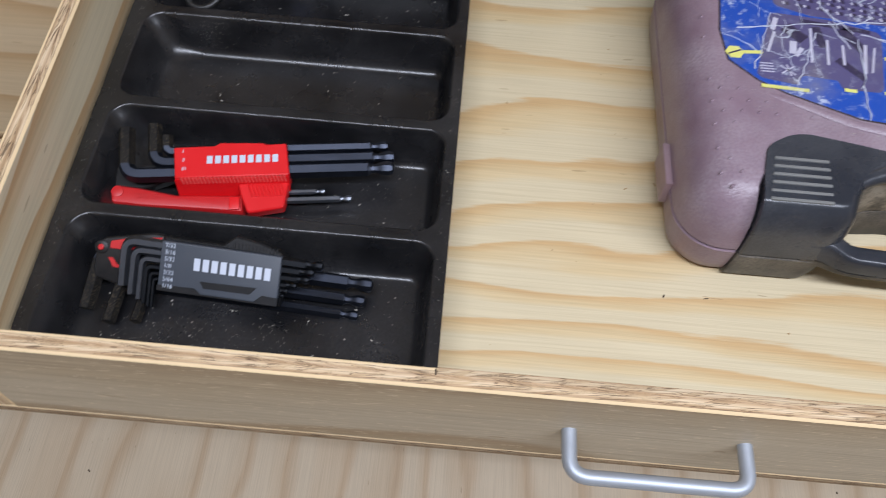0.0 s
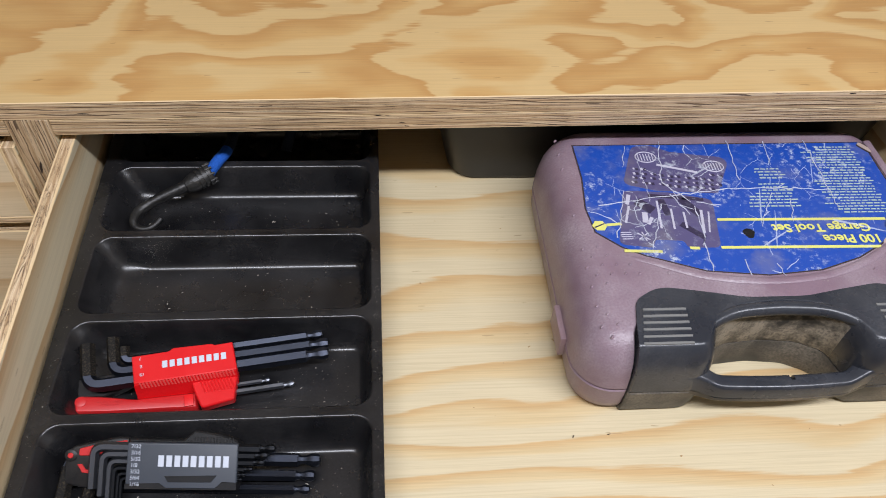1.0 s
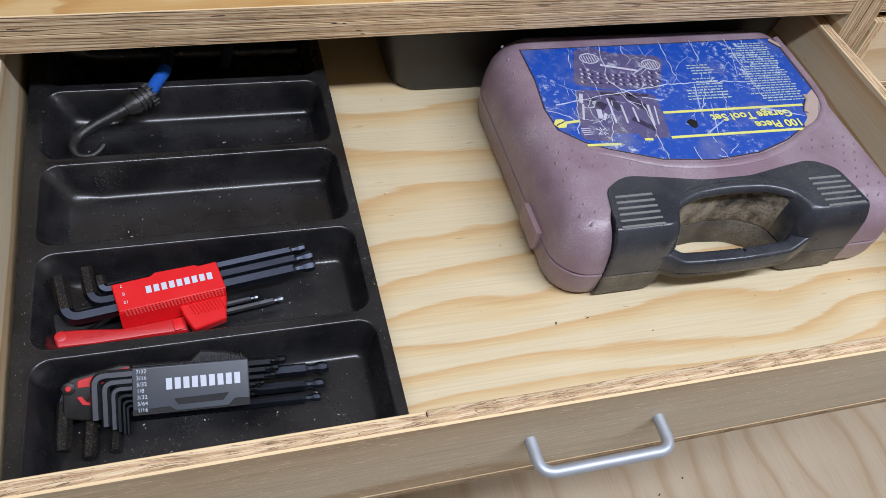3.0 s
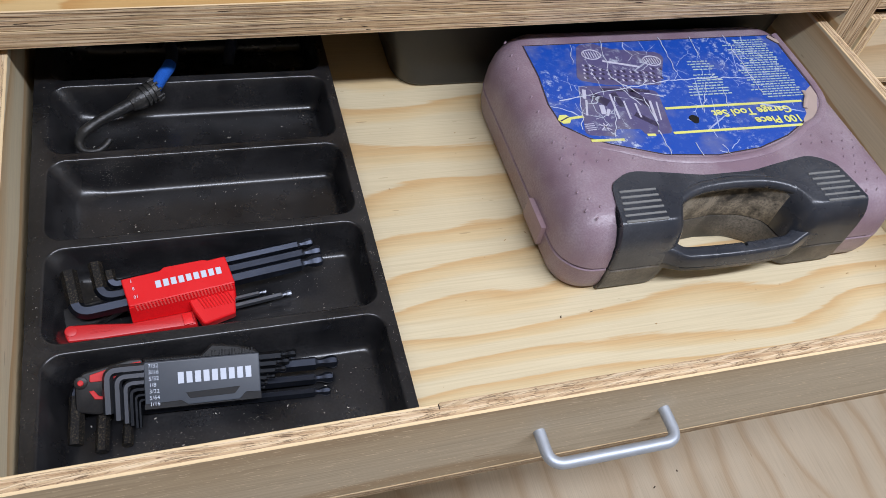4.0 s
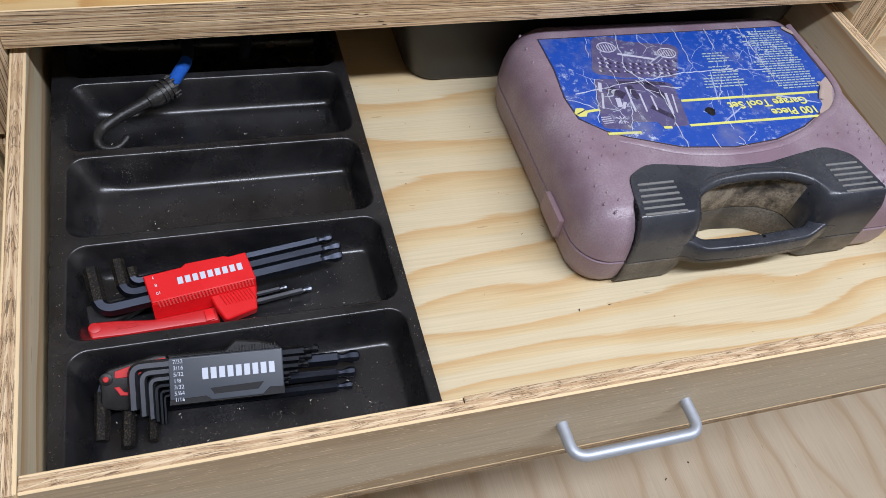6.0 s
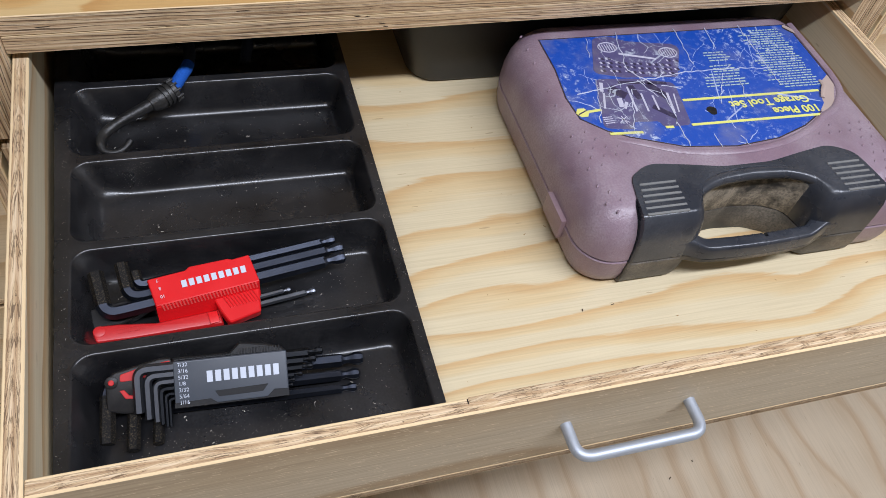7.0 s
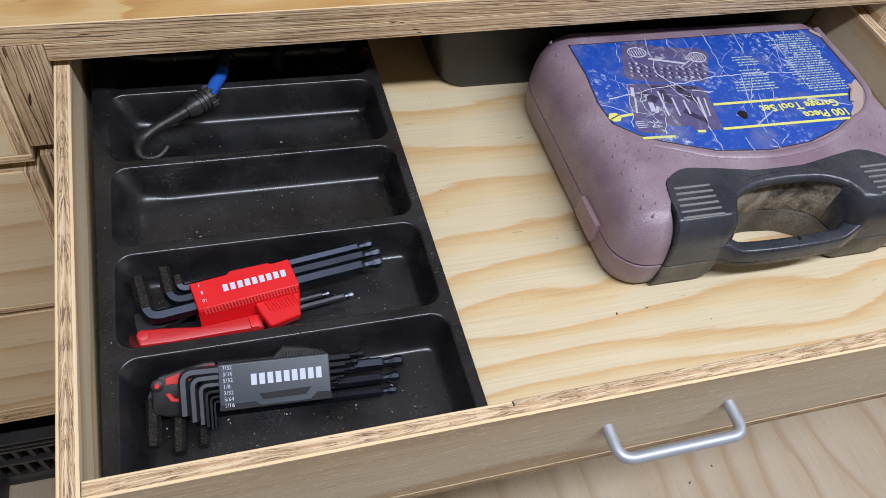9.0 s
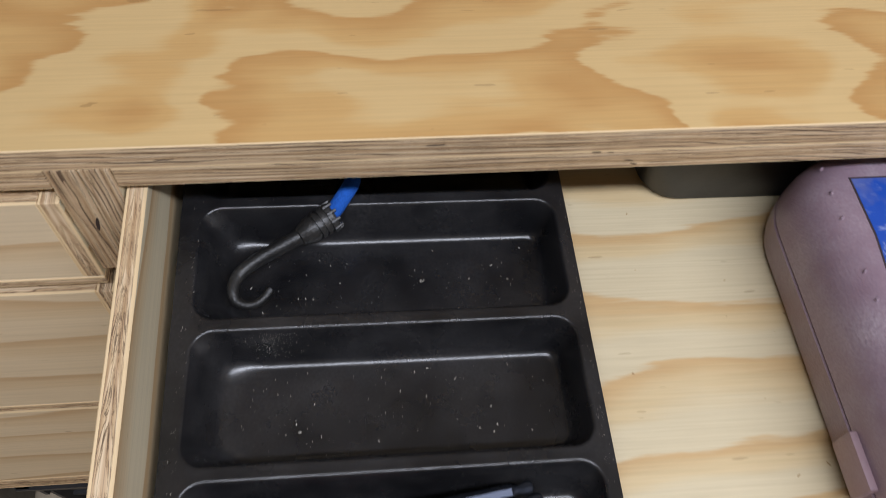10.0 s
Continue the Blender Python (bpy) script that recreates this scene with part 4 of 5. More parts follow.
# ---- the bin at the back of the drawer ----
def storage_bin():
    ob = thing("storage_bin", (0.215, 0.51, 0.0), "black plastic bin at the back of the drawer", "bin")
    x0, x1, y0, y1 = -0.022, 0.440, 0.4030, 0.598
    out = round_poly([(x0, y0, 0.032), (x1, y0, 0.032), (x1, y1, 0.032), (x0, y1, 0.032)], 8)

    def ring(z, d):
        """A level of the bin, whose ends lean outwards."""
        lean = 0.016 * (1.0 - z / 0.0838)
        return [(p.x + (lean if p.x < 0.2 else -lean), p.y, z) for p in inset(out, d)]

    wall = ((0.0005, 0.010), (0.002, 0.006), (0.006, 0.0035), (0.0838, 0.0), (0.0838, 0.003), (0.012, 0.010), (0.006, 0.016), (0.005, 0.022))
    part("bin_wall", loft([ring(z, d) for z, d in wall]), M_BIN, ob)
    lip = ((0.0842, 0.0025), (0.0842, -0.0020), (0.0850, -0.0030), (0.0872, -0.0030), (0.0880, -0.0020), (0.0880, 0.0018), (0.0872, 0.0025))
    part("bin_rim", loft([ring(z, d) for z, d in lip + lip[:1]], False, False), M_BIN, ob)


# ---- hex key sets ----
def hex_key(parent, name, bend_x, ball_x, y, z, across, arm_y, mat, arm_mat=None, arm_rise=0.0, ball=True):
    """One L-shaped key: long arm along x with a ball end, short arm along y."""
    r = across / math.sqrt(3)
    path = bent([(bend_x, arm_y, z + arm_rise), (bend_x, y, z), (bend_x + 0.02, y, z)], across * 1.25, 6)
    body = path[:-1] + [Vector((ball_x - across * (1.9 if ball else 0.2), y, z))]
    pieces = [tube(body, r, 6, math.pi / 6)]
    if ball:
        b0, a = ball_x - across * 1.95, across
        xs = [b0, b0 + 0.25 * a, b0 + 0.6 * a, b0 + 0.95 * a, b0 + 1.2 * a, b0 + 1.6 * a, b0 + 1.85 * a, b0 + 1.95 * a]
        pieces.append(tube([(x, y, z) for x in xs], [r * k for k in (0.98, 0.66, 0.60, 0.82, 0.98, 0.98, 0.80, 0.5)], 8))
    key = part(name, join(*pieces), mat, parent, own=True)
    if arm_mat == M_KEY_PALE:
        # paler shell paints the light caught by the short arm's flats
        arm = [Vector(path[0]) - (Vector(path[1]) - Vector(path[0])).normalized() * 0.0003] + path[1:-1] + [Vector((-0.034, y, z))]
        part("lit_arm", tube(arm, r * 1.03, 6, math.pi / 6), M_KEY_PALE, key, "short arm in paler steel, its lit flats painted in", own=True)
    elif arm_mat:
        p0, p1 = Vector(path[0]), Vector(path[2])
        tip = tube([p0 - (p1 - p0).normalized() * 0.0004, p0.lerp(p1, 0.97)], r * 1.05, 6, math.pi / 6)
        part("dusty_tip", tip, arm_mat, key, "sawdust-coated short arm", own=True)
    return key


def word_blocks(parent, x0, x1, y, h, z, mat, count=9):
    """A run of plain blocks in place of a maker's mark."""
    w = (x1 - x0) / count
    blocks = [box((x0 + w * (k + 0.14), y - h / 2, z - 0.0003), (x0 + w * (k + 0.84), y + h / 2, z + 0.0002), 0.0001, 1) for k in range(count)]
    return tagged(part("maker_mark", join(*blocks), mat, parent, "plain white blocks", own=True), kind="stuff")


def inch_set():
    m = Matrix.Translation((-0.2125, 0.0820, 0.0385)) @ Matrix.Rotation(radians(-1.0), 4, "Z") @ Matrix.Rotation(radians(36.5), 4, "X") @ Matrix.Rotation(radians(-2.1), 4, "Z")
    ob = thing("hex_key_set", m, "inch hex key set in a slate grey holder in tray", "hex keys", "hex key sets")
    face = round_poly([(-0.0378, -0.0172, 0.001), (0.0368, -0.0172, 0.001), (0.0370, 0.0132, 0.001), (-0.0375, 0.0132, 0.001)], 3)
    holder = part("holder", pillow(face, [(-0.0075, 0.0006), (-0.0068, 0), (-0.0008, 0), (-0.0001, 0.0005), (0.0, 0.0009)]), M_GREY, ob, "slate grey plastic holder", own=True, sharp=18)
    part("holder_back", box((-0.0365, -0.0195, -0.0200), (0.0372, 0.0128, -0.0078), 0.001, 2), M_BLACK, ob, "black plastic back shell", own=True)
    notch = [Vector(p) for p in ((-0.0380, -0.0178), (0.0371, -0.0178), (0.0371, -0.0127), (0.0272, -0.0122), (0.0222, -0.0168), (-0.0104, -0.0168), (-0.0147, -0.0136), (-0.0380, -0.0142))]
    part("lower_band", slab(notch, -0.0060, 0.0004, 0.0002), M_BLACK, holder, own=True)
    edge = [Vector(p) for p in ((-0.0093, -0.0130), (0.0196, -0.0127), (0.0235, -0.0080), (-0.0118, -0.0089))]
    part("latch_plate", slab(edge, -0.0002, 0.0003, 0.0001), M_BLACK, holder, own=True)
    word_blocks(holder, -0.0172, 0.0320, 0.0012, 0.0076, 0.0002, M_WHITE)
    for k, text in enumerate(("7/32", "3/16", "5/32", "1/8", "3/32", "5/64", "1/16")):
        letters("size_mark", text, 0.0037, Matrix.Translation((-0.0348, 0.0107 - 0.0042 * k, 0.0006)), M_WHITE, holder, side="LEFT")
    lip = [Vector(p) for p in ((-0.0380, 0.0125), (0.0370, 0.0125), (0.0345, 0.0152), (0.0228, 0.0190), (0.0060, 0.0214), (-0.0010, 0.0150), (-0.0380, 0.0152))]
    part("textured_lip", slab(lip, -0.0150, -0.0045, 0.001), M_BLACK, ob, "ribbed black plastic lip", own=True)
    ribs = [box((-0.034 + 0.0022 * k, 0.0134, -0.0048), (-0.0330 + 0.0022 * k, 0.0148 if k < 18 else 0.0172, -0.0041), 0.0002, 1) for k in range(31)]
    tagged(part("lip_ribs", join(*ribs), M_BLACK, ob, own=True), kind="stuff")
    # folded lever with red inlays
    lever = round_poly([(-0.0812, -0.0165, 0.003), (-0.0640, -0.0195, 0.003), (-0.0570, 0.0000, 0.004), (-0.0400, 0.0060, 0.004), (-0.0370, 0.0156, 0.003), (-0.0467, 0.0157, 0.006), (-0.0760, 0.0092, 0.005), (-0.0812, 0.0040, 0.004)], 4)
    lev = part("lever", pillow(lever, [(-0.0135, 0.001), (-0.0125, 0), (-0.0085, 0), (-0.0072, 0.0008), (-0.0068, 0.0018)]), M_BLACK, ob, "black plastic lever with red inlays", own=True)
    inlay = round_poly([(-0.0719, 0.0030, 0.001), (-0.0618, 0.0031, 0.001), (-0.0550, 0.0046, 0.001), (-0.0400, 0.0090, 0.001), (-0.0395, 0.0140, 0.001), (-0.0583, 0.0112, 0.001), (-0.0715, 0.0077, 0.001)], 3)
    part("inlay", slab(inlay, -0.0085, -0.0061, 0.0003), M_RED_DULL, lev, own=True)
    stripe = [Vector(p) for p in ((-0.0725, -0.0028), (-0.0690, -0.0084), (-0.0640, -0.0090), (-0.0640, -0.0068), (-0.0665, -0.0064), (-0.0695, -0.0026))]
    part("inlay", slab(stripe, -0.0085, -0.0061, 0.0003), M_RED_DULL, lev, own=True)
    part("pivot_seat", tube([(-0.0772, 0.0030, -0.0085), (-0.0772, 0.0030, -0.0064), (-0.0772, 0.0030, -0.0060)], [0.0042, 0.0042, 0.0036], 18), M_BLACK, lev, own=True)
    part("pivot", tube([(-0.0772, 0.0030, -0.0085), (-0.0772, 0.0030, -0.0056), (-0.0772, 0.0030, -0.0052)], [0.0019, 0.0019, 0.0014], 16), M_RED_DULL, lev, own=True)
    # small keys in the upper row
    rows = ((0.00556, 0.0100, -0.0605, 0.0622, -0.0180), (0.00476, 0.0052, -0.0545, 0.0572, -0.0227), (0.00397, 0.0004, -0.0495, 0.0547, -0.0252), (0.00318, -0.0042, -0.0462, 0.0472, -0.0275),
            (0.00238, -0.0080, -0.0434, 0.0420, -0.0293), (0.00198, -0.0112, -0.0412, 0.0400, -0.0296))
    for across, y, bx, ex, tip in rows:
        hex_key(ob, "hex_key", bx, ex, y, -0.0032, across, tip, M_KEY, M_KEY_PALE if across > 0.0035 else None)
    # large keys in the lower row, their short arms towards the drawer front
    for across, y, z, bx, ex, tip, rise in ((0.0084, 0.0003, -0.0185, -0.0815, 0.0925, -0.0360, 0.0155), (0.0072, -0.0107, -0.0185, -0.0655, 0.0890, -0.0415, 0.0185), (0.0060, -0.0200, -0.0165, -0.0500, 0.0860, -0.0395, 0.0140)):
        hex_key(ob, "hex_key", bx, ex, y, z, across, tip, M_KEY_BRIGHT, M_KEY_DUSTY, rise)


def metric_set():
    m = Matrix.Translation((-0.2225, 0.1670, 0.0385)) @ Matrix.Rotation(radians(9.6), 4, "Z") @ Matrix.Rotation(radians(13.0), 4, "X") @ Matrix.Rotation(radians(-1.2), 4, "Z")
    ob = thing("hex_key_set", m, "metric hex key set in a bright red holder in tray", "hex keys", "hex key sets")
    face = round_poly([(-0.0385, -0.0131, 0.0008), (0.0366, -0.0131, 0.0008), (0.0345, 0.0103, 0.001), (0.0215, 0.0098, 0.001), (0.0184, 0.0112, 0.002), (-0.0095, 0.0120, 0.002), (-0.0130, 0.0098, 0.002), (-0.0400, 0.0094, 0.001)], 3)
    holder = part("holder", pillow(face, [(-0.0165, 0.0010), (-0.0155, 0), (-0.0012, 0), (-0.0003, 0.0004), (0.0, 0.0010)]), M_RED, ob, "glossy red plastic holder", own=True, sharp=18)
    skirt = loft([[(x0, y0, z0), (x1, y0, z0), (x1, y1, z1), (x0, y1, z1)] for x0, x1, y0, z0, y1, z1 in ((-0.0375, 0.034, -0.0125, -0.0015, -0.0165, -0.0160), (-0.0385, 0.0360, -0.0140, -0.0010, -0.0205, -0.0160))])
    part("side_wall", skirt, M_RED, holder, own=True)
    teeth = [loft([[(x - 0.0008, -0.0130, 0.0002), (x + 0.0006, -0.0130, 0.0002), (x + 0.0016, -0.0152, -0.0048), (x + 0.0002, -0.0152, -0.0048)], [(x - 0.0006, -0.0136, 0.0007), (x + 0.0004, -0.0136, 0.0007), (x + 0.0013, -0.0158, -0.0044), (x + 0.0004, -0.0158, -0.0044)]]) for x in np.arange(-0.034, 0.034, 0.0024)]
    tagged(part("grip_teeth", join(*teeth), M_TEETH, holder, own=True), kind="stuff")
    grip = round_poly([(0.0035, -0.0240, 0.003), (0.0080, -0.0370, 0.003), (0.0320, -0.0338, 0.002), (0.0364, -0.0130, 0.001), (0.0010, -0.0130, 0.001)], 3)
    gp = part("thumb_block", pillow(grip, [(-0.0165, 0.002), (-0.0150, 0), (-0.0080, 0.0), (-0.0070, 0.0004), (-0.0064, 0.0012)]), M_RED, ob, "ribbed red thumb block", own=True, sharp=18)
    ribs = [tube([(0.0085 + 0.0024 * k, -0.0160, -0.0058), (0.0118 + 0.0024 * k, -0.0255, -0.0062)], 0.0006, 6) for k in range(10)]
    tagged(part("thumb_ribs", join(*ribs), M_RED, gp, own=True), kind="stuff")
    word_blocks(holder, -0.0185, 0.0300, -0.0006, 0.0056, 0.0002, M_WHITE)
    for k, text in enumerate(("7", "8", "10")):
        letters("size_mark", text, 0.0034, Matrix.Translation((-0.0335 + 0.0006 * k, 0.0065 - 0.0065 * k, 0.0003)) @ Matrix.Rotation(math.pi, 4, "Z"), M_WHITE, holder)
    lever = round_poly([(-0.0835, -0.0240, 0.003), (-0.0600, -0.0275, 0.01), (-0.0200, -0.0315, 0.01), (0.0050, -0.0345, 0.002), (0.0045, -0.0210, 0.002), (-0.0200, -0.0200, 0.01), (-0.0400, -0.0192, 0.01), (-0.0650, -0.0130, 0.01), (-0.0848, -0.0095, 0.005)], 4)
    lev = part("lever", pillow(lever, [(-0.0240, 0.001), (-0.0230, 0), (-0.0145, 0.0004), (-0.0128, 0.0016), (-0.0125, 0.0026)]), M_RED_DULL, ob, "dull red folding lever", own=True)
    part("pivot", tube([(-0.0790, -0.0160, -0.0145), (-0.0790, -0.0160, -0.0120), (-0.0790, -0.0160, -0.0117)], [0.0040, 0.0040, 0.0034], 18), M_RED_DULL, lev, own=True)
    letters("lever_word", "METRIC", 0.0052, Matrix.Translation((-0.0580, -0.0200, -0.0121)) @ Matrix.Rotation(math.pi - radians(4), 4, "Z"), M_RED_DULL, lev)
    part("clasp", box((-0.0050, -0.0320, -0.0160), (0.0020, -0.0230, -0.0112), 0.0008, 2), M_RED, lev, own=True)
    swivel = round_poly([(-0.0870, -0.0110, 0.003), (-0.0640, -0.0130, 0.003), (-0.0400, -0.0050, 0.004), (-0.0380, 0.0060, 0.003), (-0.0840, 0.0040, 0.004)], 4)
    part("swivel_block", pillow(swivel, [(-0.0260, 0.001), (-0.0250, 0), (-0.0180, 0), (-0.0168, 0.001)]), M_BLACK, ob, "black plastic swivel block", own=True)
    for across, y, bx, ex, tip, rise in ((0.0092, -0.0066, -0.0725, 0.1065, 0.0255, 0.004), (0.0080, 0.0016, -0.0545, 0.1075, 0.0285, 0.003), (0.0066, 0.0098, -0.0465, 0.1035, 0.0205, 0.002)):
        hex_key(ob, "hex_key", bx, ex, y, -0.0085, across, tip, M_KEY_BRIGHT, M_KEY_DUSTY, rise)
    for across, y, bx, ex in ((0.0042, -0.0255, 0.0060, 0.0770), (0.0032, -0.0196, 0.0100, 0.0590)):
        hex_key(ob, "hex_key", bx, ex, y, -0.0150, across, y + 0.014, M_KEY_STEEL)


# ---- bungee cord with a hook ----
def cloth(name, colour):
    m = Nodes(name)
    w = m.noise(m.mapped((1, 1, 1)), 900.0, 2.0, 0.7)
    col = m.mix(0.6, colour, m.ramp(w, [(0.3, (0.4, 0.4, 0.45, 1)), (0.7, (1, 1, 1, 1))]), "MULTIPLY")
    return m.finish(col, 0.85, 0.0, w, 0.9, 0.001, 0.2)


M_CORD = cloth("blue_woven_cord", lin(36, 96, 190))
# dark copy of the cord's cloth, with the shade under the bench painted in
M_CORD_SHADED = cloth("shaded_woven_cord", lin(40, 46, 60))


def bungee():
    ob = thing("bungee_cord", (-0.25, 0.36, TRAY_FLOOR), "blue woven bungee cord with a dusty black plastic hook", "bungee cord")
    hook = spline([(-0.2715, 0.3300, 0.0270), (-0.2770, 0.3235, 0.0245), (-0.2850, 0.3205, 0.0235), (-0.2930, 0.3235, 0.0240), (-0.2955, 0.3310, 0.0265), (-0.2920, 0.3415, 0.0270), (-0.2810, 0.3500, 0.0295), (-0.2685, 0.3562, 0.0325), (-0.2515, 0.3645, 0.0360)], 5)
    n = len(hook)
    radii = [0.0033 + 0.0024 * smooth_step(0.42, 0.95, i / n) - 0.0005 * math.sin(9.0 * i / n) for i in range(n)]
    radii[0] = 0.0030
    part("hook", tube(hook, radii, 16), M_HOOK, ob, "dusty black plastic hook", own=False)
    a, c = Vector((-0.2535, 0.3630, 0.0352)), Vector((-0.2310, 0.3770, 0.0400))
    pts, rad = [], []
    for t, r in ((0.0, 0.0050), (0.04, 0.0066), (0.16, 0.0078), (0.30, 0.0092), (0.44, 0.0095), (0.445, 0.0086), (0.50, 0.0086), (0.505, 0.0100), (0.60, 0.0100), (0.605, 0.0088), (0.66, 0.0088), (0.665, 0.0101), (0.76, 0.0101), (0.765, 0.0089), (0.82, 0.0089), (0.825, 0.0103), (0.95, 0.0103), (1.0, 0.0093), (1.001, 0.0060)):
        pts.append(a.lerp(c, t))
        rad.append(0.97 * r)
    ferrule = part("ferrule", tube(pts, rad, 18), M_HOOK, ob, "ribbed black plastic ferrule")
    axis = (c - a).normalized()
    side = axis.cross(Vector((0, 0, 1))).normalized()
    over = side.cross(axis)
    for k in range(10):
        q = 2 * math.pi * k / 10
        base = a.lerp(c, 0.84) + (side * math.cos(q) + over * math.sin(q)) * 0.0094
        part("ferrule_tooth", tube([base, base + axis * 0.0062], [0.0014, 0.0011], 6), M_HOOK, ferrule)
    cord = spline([(-0.2345, 0.3745, 0.0390), (-0.2245, 0.3850, 0.0475), (-0.2180, 0.3970, 0.0490), (-0.2150, 0.4150, 0.0480), (-0.2165, 0.4400, 0.0470), (-0.2200, 0.4700, 0.0475), (-0.2190, 0.5000, 0.0440), (-0.2050, 0.5250, 0.0300),
                   (-0.1780, 0.5280, 0.0300), (-0.1580, 0.5050, 0.0430), (-0.1560, 0.4700, 0.0475), (-0.1600, 0.4450, 0.0400), (-0.1660, 0.4250, 0.0260)], 7)
    # colour changes at the bench's shadow line: blue before it, painted dark beyond
    part("blue_length", tube(cord[:16], 0.0055, 14), M_CORD, ob, "bright blue woven cord next to the ferrule")
    part("cord", tube(cord[15:], 0.0053, 12), M_CORD_SHADED, ob, "rest of the woven cord, bench shade put into its colour")


# ---- crate and bin on the floor under the drawers ----
def crate():
    x0, x1, y0, y1, z0, z1 = -0.655, -0.392, 0.400, 0.76, FLOOR_Z, -0.560
    ob = thing("plastic_crate", ((x0 + x1) / 2, (y0 + y1) / 2, z0), "black slotted plastic crate on the floor under the drawers", "crate")
    part("crate_base", box((x0 + 0.03, y0 + 0.03, z0 + 0.001), (x1 - 0.01, y1 - 0.03, z0 + 0.012), 0.002), M_CRATE, ob)
    taper = 0.16

    def place(u, z, out):
        """A point of a wall: u along it, z up, out of its plane."""
        sink = (z1 - z) * taper
        return u, z, out - sink

    def strip(name, wall, u0, u1, za, zb, out, deep):
        pts = []
        for d in (out - deep, out):
            pts.append([place(u0, za, d), place(u1, za, d), place(u1, zb, d), place(u0, zb, d)])
        turn = {"front": lambda u, z, o: (u, y0 - o, z), "back": lambda u, z, o: (u, y1 + o, z), "left": lambda u, z, o: (x0 - o, u, z), "right": lambda u, z, o: (x1 + o * 0.2, u, z)}[wall]
        bm = loft([[turn(*q) for q in ring] for ring in pts])
        bmesh.ops.recalc_face_normals(bm, faces=bm.faces)
        part(name, bm, M_CRATE, ob)

    for wall, a, c in (("front", x0, x1), ("back", x0, x1), ("left", y0, y1), ("right", y0, y1)):
        strip("crate_rim", wall, a - 0.010, c, z1 - 0.006, z1, 0.012, 0.018)
        strip("crate_rim", wall, a - 0.004, c, z1 - 0.050, z1 - 0.006, 0.000, 0.005)
        strip("crate_rail", wall, a, c, z1 - 0.032, z1 - 0.026, 0.009, 0.010)
        strip("crate_rail", wall, a, c, z1 - 0.056, z1 - 0.048, 0.006, 0.009)
        strip("crate_rail", wall, a, c, z1 - 0.116, z1 - 0.106, 0.006, 0.009)
        strip("crate_rail", wall, a, c, z0 + 0.003, z0 + 0.040, 0.002, 0.006)
        strip("corner_post", wall, a + 0.002, a + 0.045, z0 + 0.003, z1 - 0.030, 0.000, 0.005)
        for k in range(int((c - a - 0.055) / 0.021)):
            u = a + 0.060 + 0.021 * k
            wide = 0.011 if k % 6 == 5 else 0.007
            strip("crate_slat", wall, u, u + wide, z0 + 0.04, z1 - 0.040, 0.001, 0.012)


def floor_bin():
    ob = thing("storage_bin", (-0.86, 0.56, FLOOR_Z), "black plastic bin on the floor beside the slotted crate", "bin")
    out = round_poly([(-1.02, 0.39, 0.03), (-0.700, 0.39, 0.03), (-0.700, 0.74, 0.03), (-1.02, 0.74, 0.03)], 6)
    top = -0.520
    wall = ((FLOOR_Z + 0.001, 0.034), (FLOOR_Z + 0.006, 0.030), (top - 0.03, 0.004), (top - 0.03, 0.001), (top - 0.012, 0.0), (top - 0.012, 0.004), (FLOOR_Z + 0.012, 0.036))
    part("bin_wall", loft([[(p.x, p.y, z) for p in inset(out, d)] for z, d in wall]), M_BIN, ob)
    lip = ((top - 0.011, 0.002), (top - 0.011, -0.008), (top - 0.002, -0.009), (top, -0.007), (top, 0.001), (top - 0.002, 0.002))
    part("bin_rim", loft([[(p.x, p.y, z) for p in inset(out, d)] for z, d in lip + lip[:1]], False, False), M_BIN, ob)


# ---- sawdust ----
def flake(rnd, x, y, z, size):
    a = rnd.uniform(0, math.pi)
    l, w, h = size * rnd.uniform(0.6, 1.8), size * rnd.uniform(0.3, 0.7), size * 0.3
    ca, sa = math.cos(a), math.sin(a)
    return loft([[(x + u * l * ca - v * w * sa, y + u * l * sa + v * w * ca, z + k) for u, v in ((-1, -1), (1, -0.6), (0.8, 1), (-0.7, 0.8))] for k in (0.0, h)])


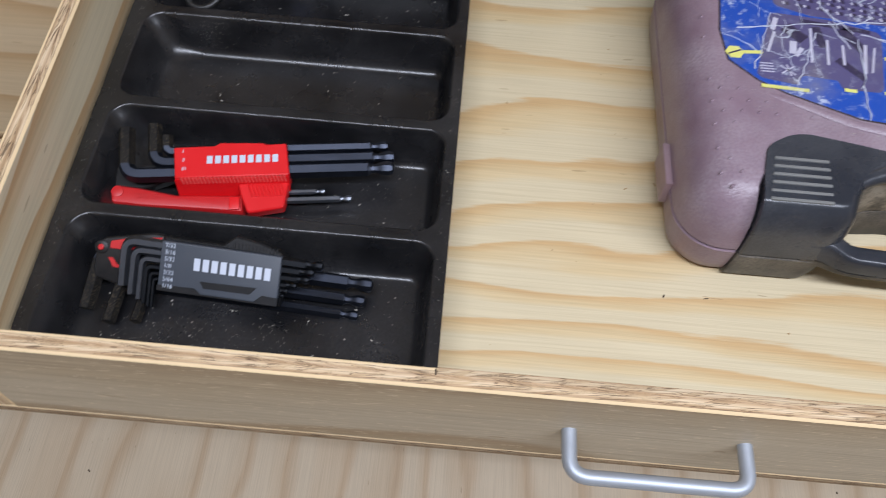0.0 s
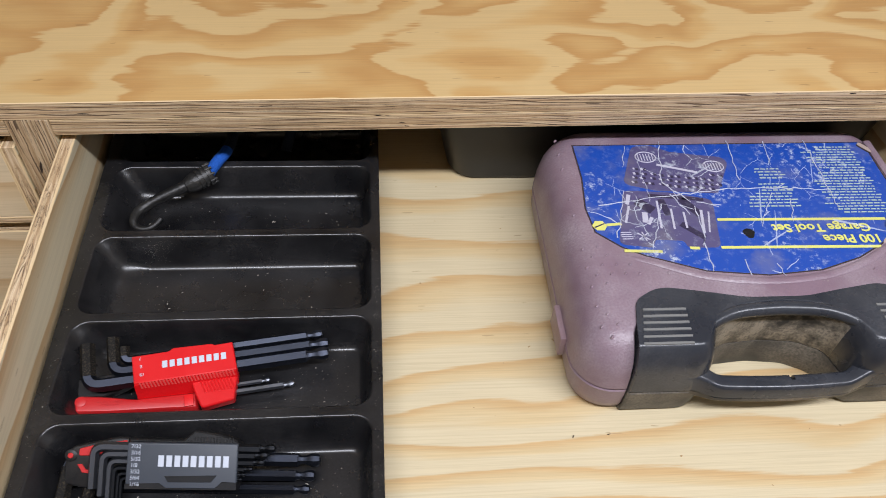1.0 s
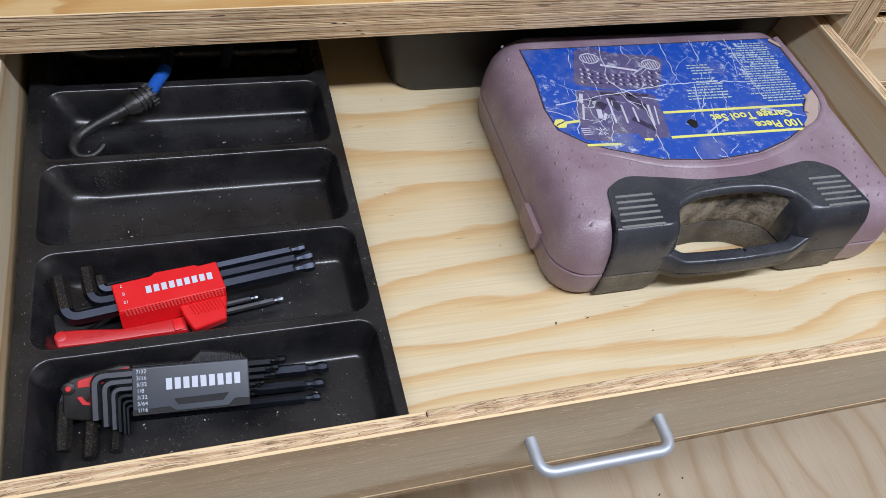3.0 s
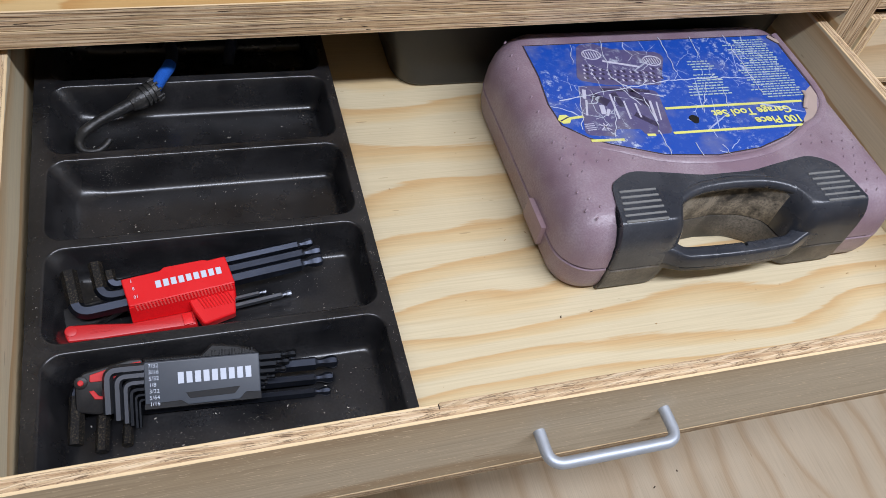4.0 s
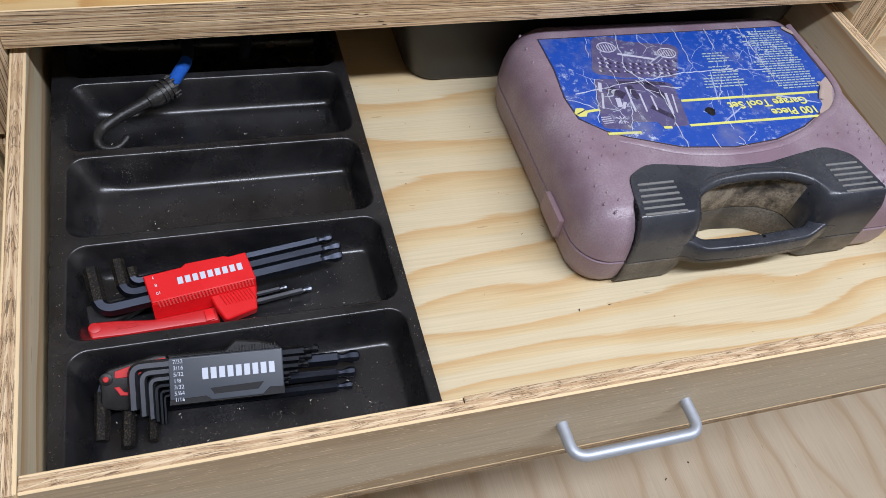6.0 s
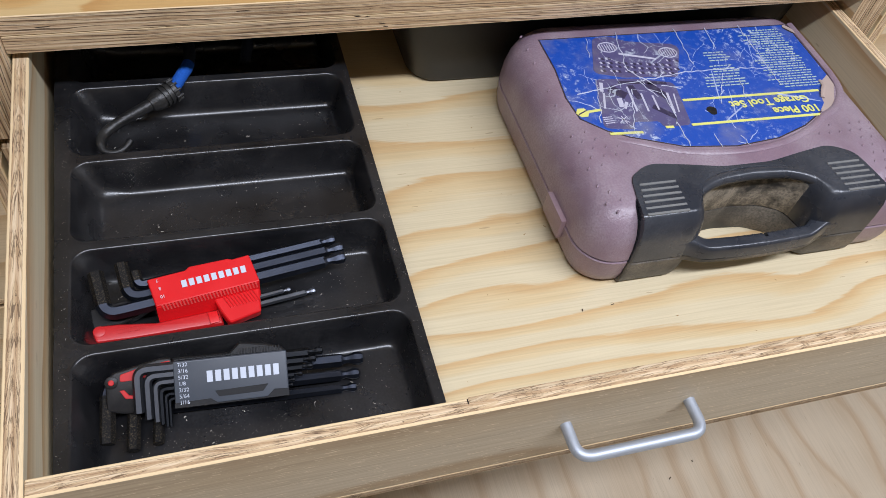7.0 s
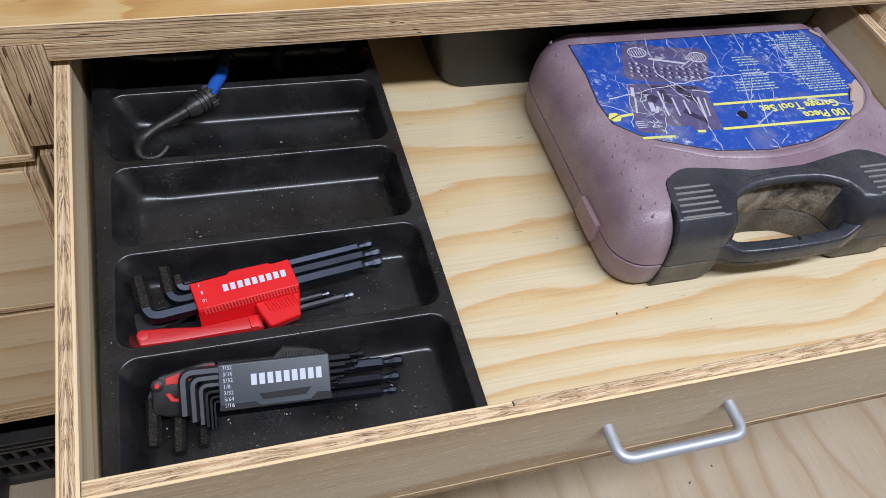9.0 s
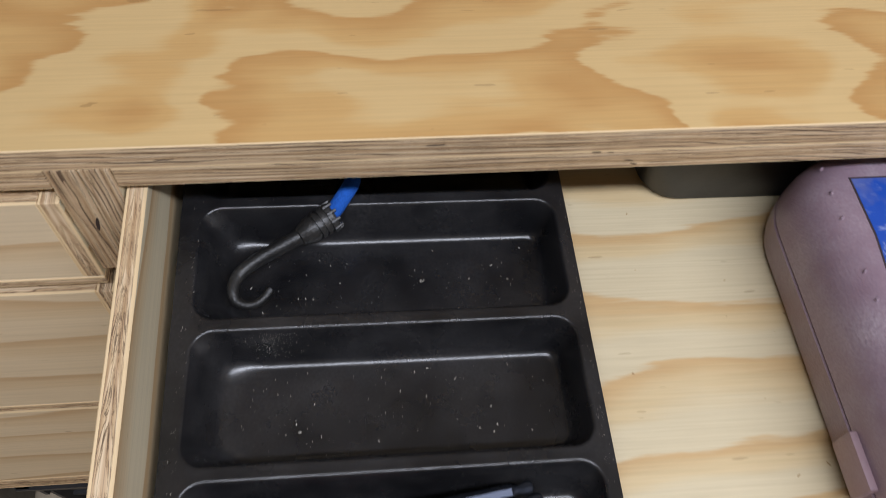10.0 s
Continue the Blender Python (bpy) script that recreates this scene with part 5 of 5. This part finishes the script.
def sawdust():
    rnd = random.Random(11)
    bits = []
    for y0, y1 in CELLS[:4]:
        for _ in range(300 if y0 < 0.15 else 130):
            bits.append(flake(rnd, rnd.uniform(-0.292, -0.10), rnd.uniform(y0 + 0.016, y1 - 0.020), TRAY_FLOOR + 0.0001, rnd.choice((0.00012, 0.00015, 0.00015, 0.0002, 0.0002, 0.0002, 0.0003, 0.0003, 0.0006))))
    for _ in range(260):
        x = rnd.choice((rnd.uniform(-0.3215, -0.3160), rnd.uniform(-0.0815, TX1 - 0.001)))
        bits.append(flake(rnd, x, rnd.uniform(0.03, 0.39), TZ + 0.0001, rnd.choice((0.00015, 0.0002, 0.0002, 0.0003))))
    for _ in range(240):
        u = min(1.0, abs(rnd.gauss(0.0, 0.5)))
        y = 0.2925 - 0.0052 * u
        bits.append(flake(rnd, -0.268 + rnd.gauss(0.0, 0.007), y, float(np.interp(y, [0.2870, 0.2890, 0.2908, 0.2927], [0.0149, 0.0222, 0.0302, 0.0392])), rnd.choice((0.0001, 0.00012, 0.00018))))
    for _ in range(260):
        bits.append(flake(rnd, rnd.uniform(-0.290, -0.17), rnd.uniform(0.034, 0.062), TRAY_FLOOR + 0.0001, rnd.choice((0.00012, 0.00015, 0.0002, 0.0003))))
    ob = solid("sawdust", join(*bits), M_DUST, "pale sawdust flecks scattered in the black tray", "sawdust", "stuff")
    lid = []
    for _ in range(150):
        x = rnd.uniform(0.112, 0.350)
        arc = float(np.interp(x, [p[0] for p in STICKER[3:11]], [p[1] for p in STICKER[3:11]]))
        lid.append(flake(rnd, x, rnd.uniform(0.1965, max(0.199, arc - 0.012)), 0.0811, rnd.choice((0.00015, 0.0002, 0.0002, 0.0003))))
    solid("lid_sawdust", join(*lid), M_DUST, "pale sawdust flecks lying on the tool case lid", "sawdust", "stuff")
    chips = []
    for _ in range(60):
        chips.append(flake(rnd, rnd.uniform(-0.065, 0.43), rnd.uniform(0.03, 0.40), 0.0001, rnd.choice((0.0004, 0.0005, 0.0006, 0.0010))))
    solid("wood_chips", join(*chips), M_CHIP, "small brown wood chips on the drawer bottom", "wood chips", "stuff")
    darks = [flake(rnd, x, y, 0.0001, 0.0011) for x, y in ((0.0725, 0.1120), (0.1010, 0.1130))]
    for d in darks:
        solid("wood_chip", d, M_DARKCHIP, "dark brown wood chip on the drawer bottom", "wood chip")


def floor_specks():
    rnd = random.Random(21)
    for x, y in ((0.517, 0.194), (0.574, 0.215), (-0.601, 0.145), (-0.19, 0.135)):
        solid("wood_chip", flake(rnd, x, y, FLOOR_Z + 0.0001, 0.0022), M_DARKCHIP, "dark wood chip lying on the plywood floor", "wood chip")


M_DUST = plastic("pale_sawdust", lin(176, 170, 158), 0.9)
M_CHIP = plastic("brown_wood_chip", lin(170, 140, 100), 0.9)
M_DARKCHIP = plastic("dark_wood_chip", lin(70, 54, 40), 0.9)


room()
bench()
neighbours()
open_drawer()
cutlery_tray()
tool_case()
storage_bin()
metric_set()
inch_set()
bungee()
crate()
floor_bin()
sawdust()
floor_specks()
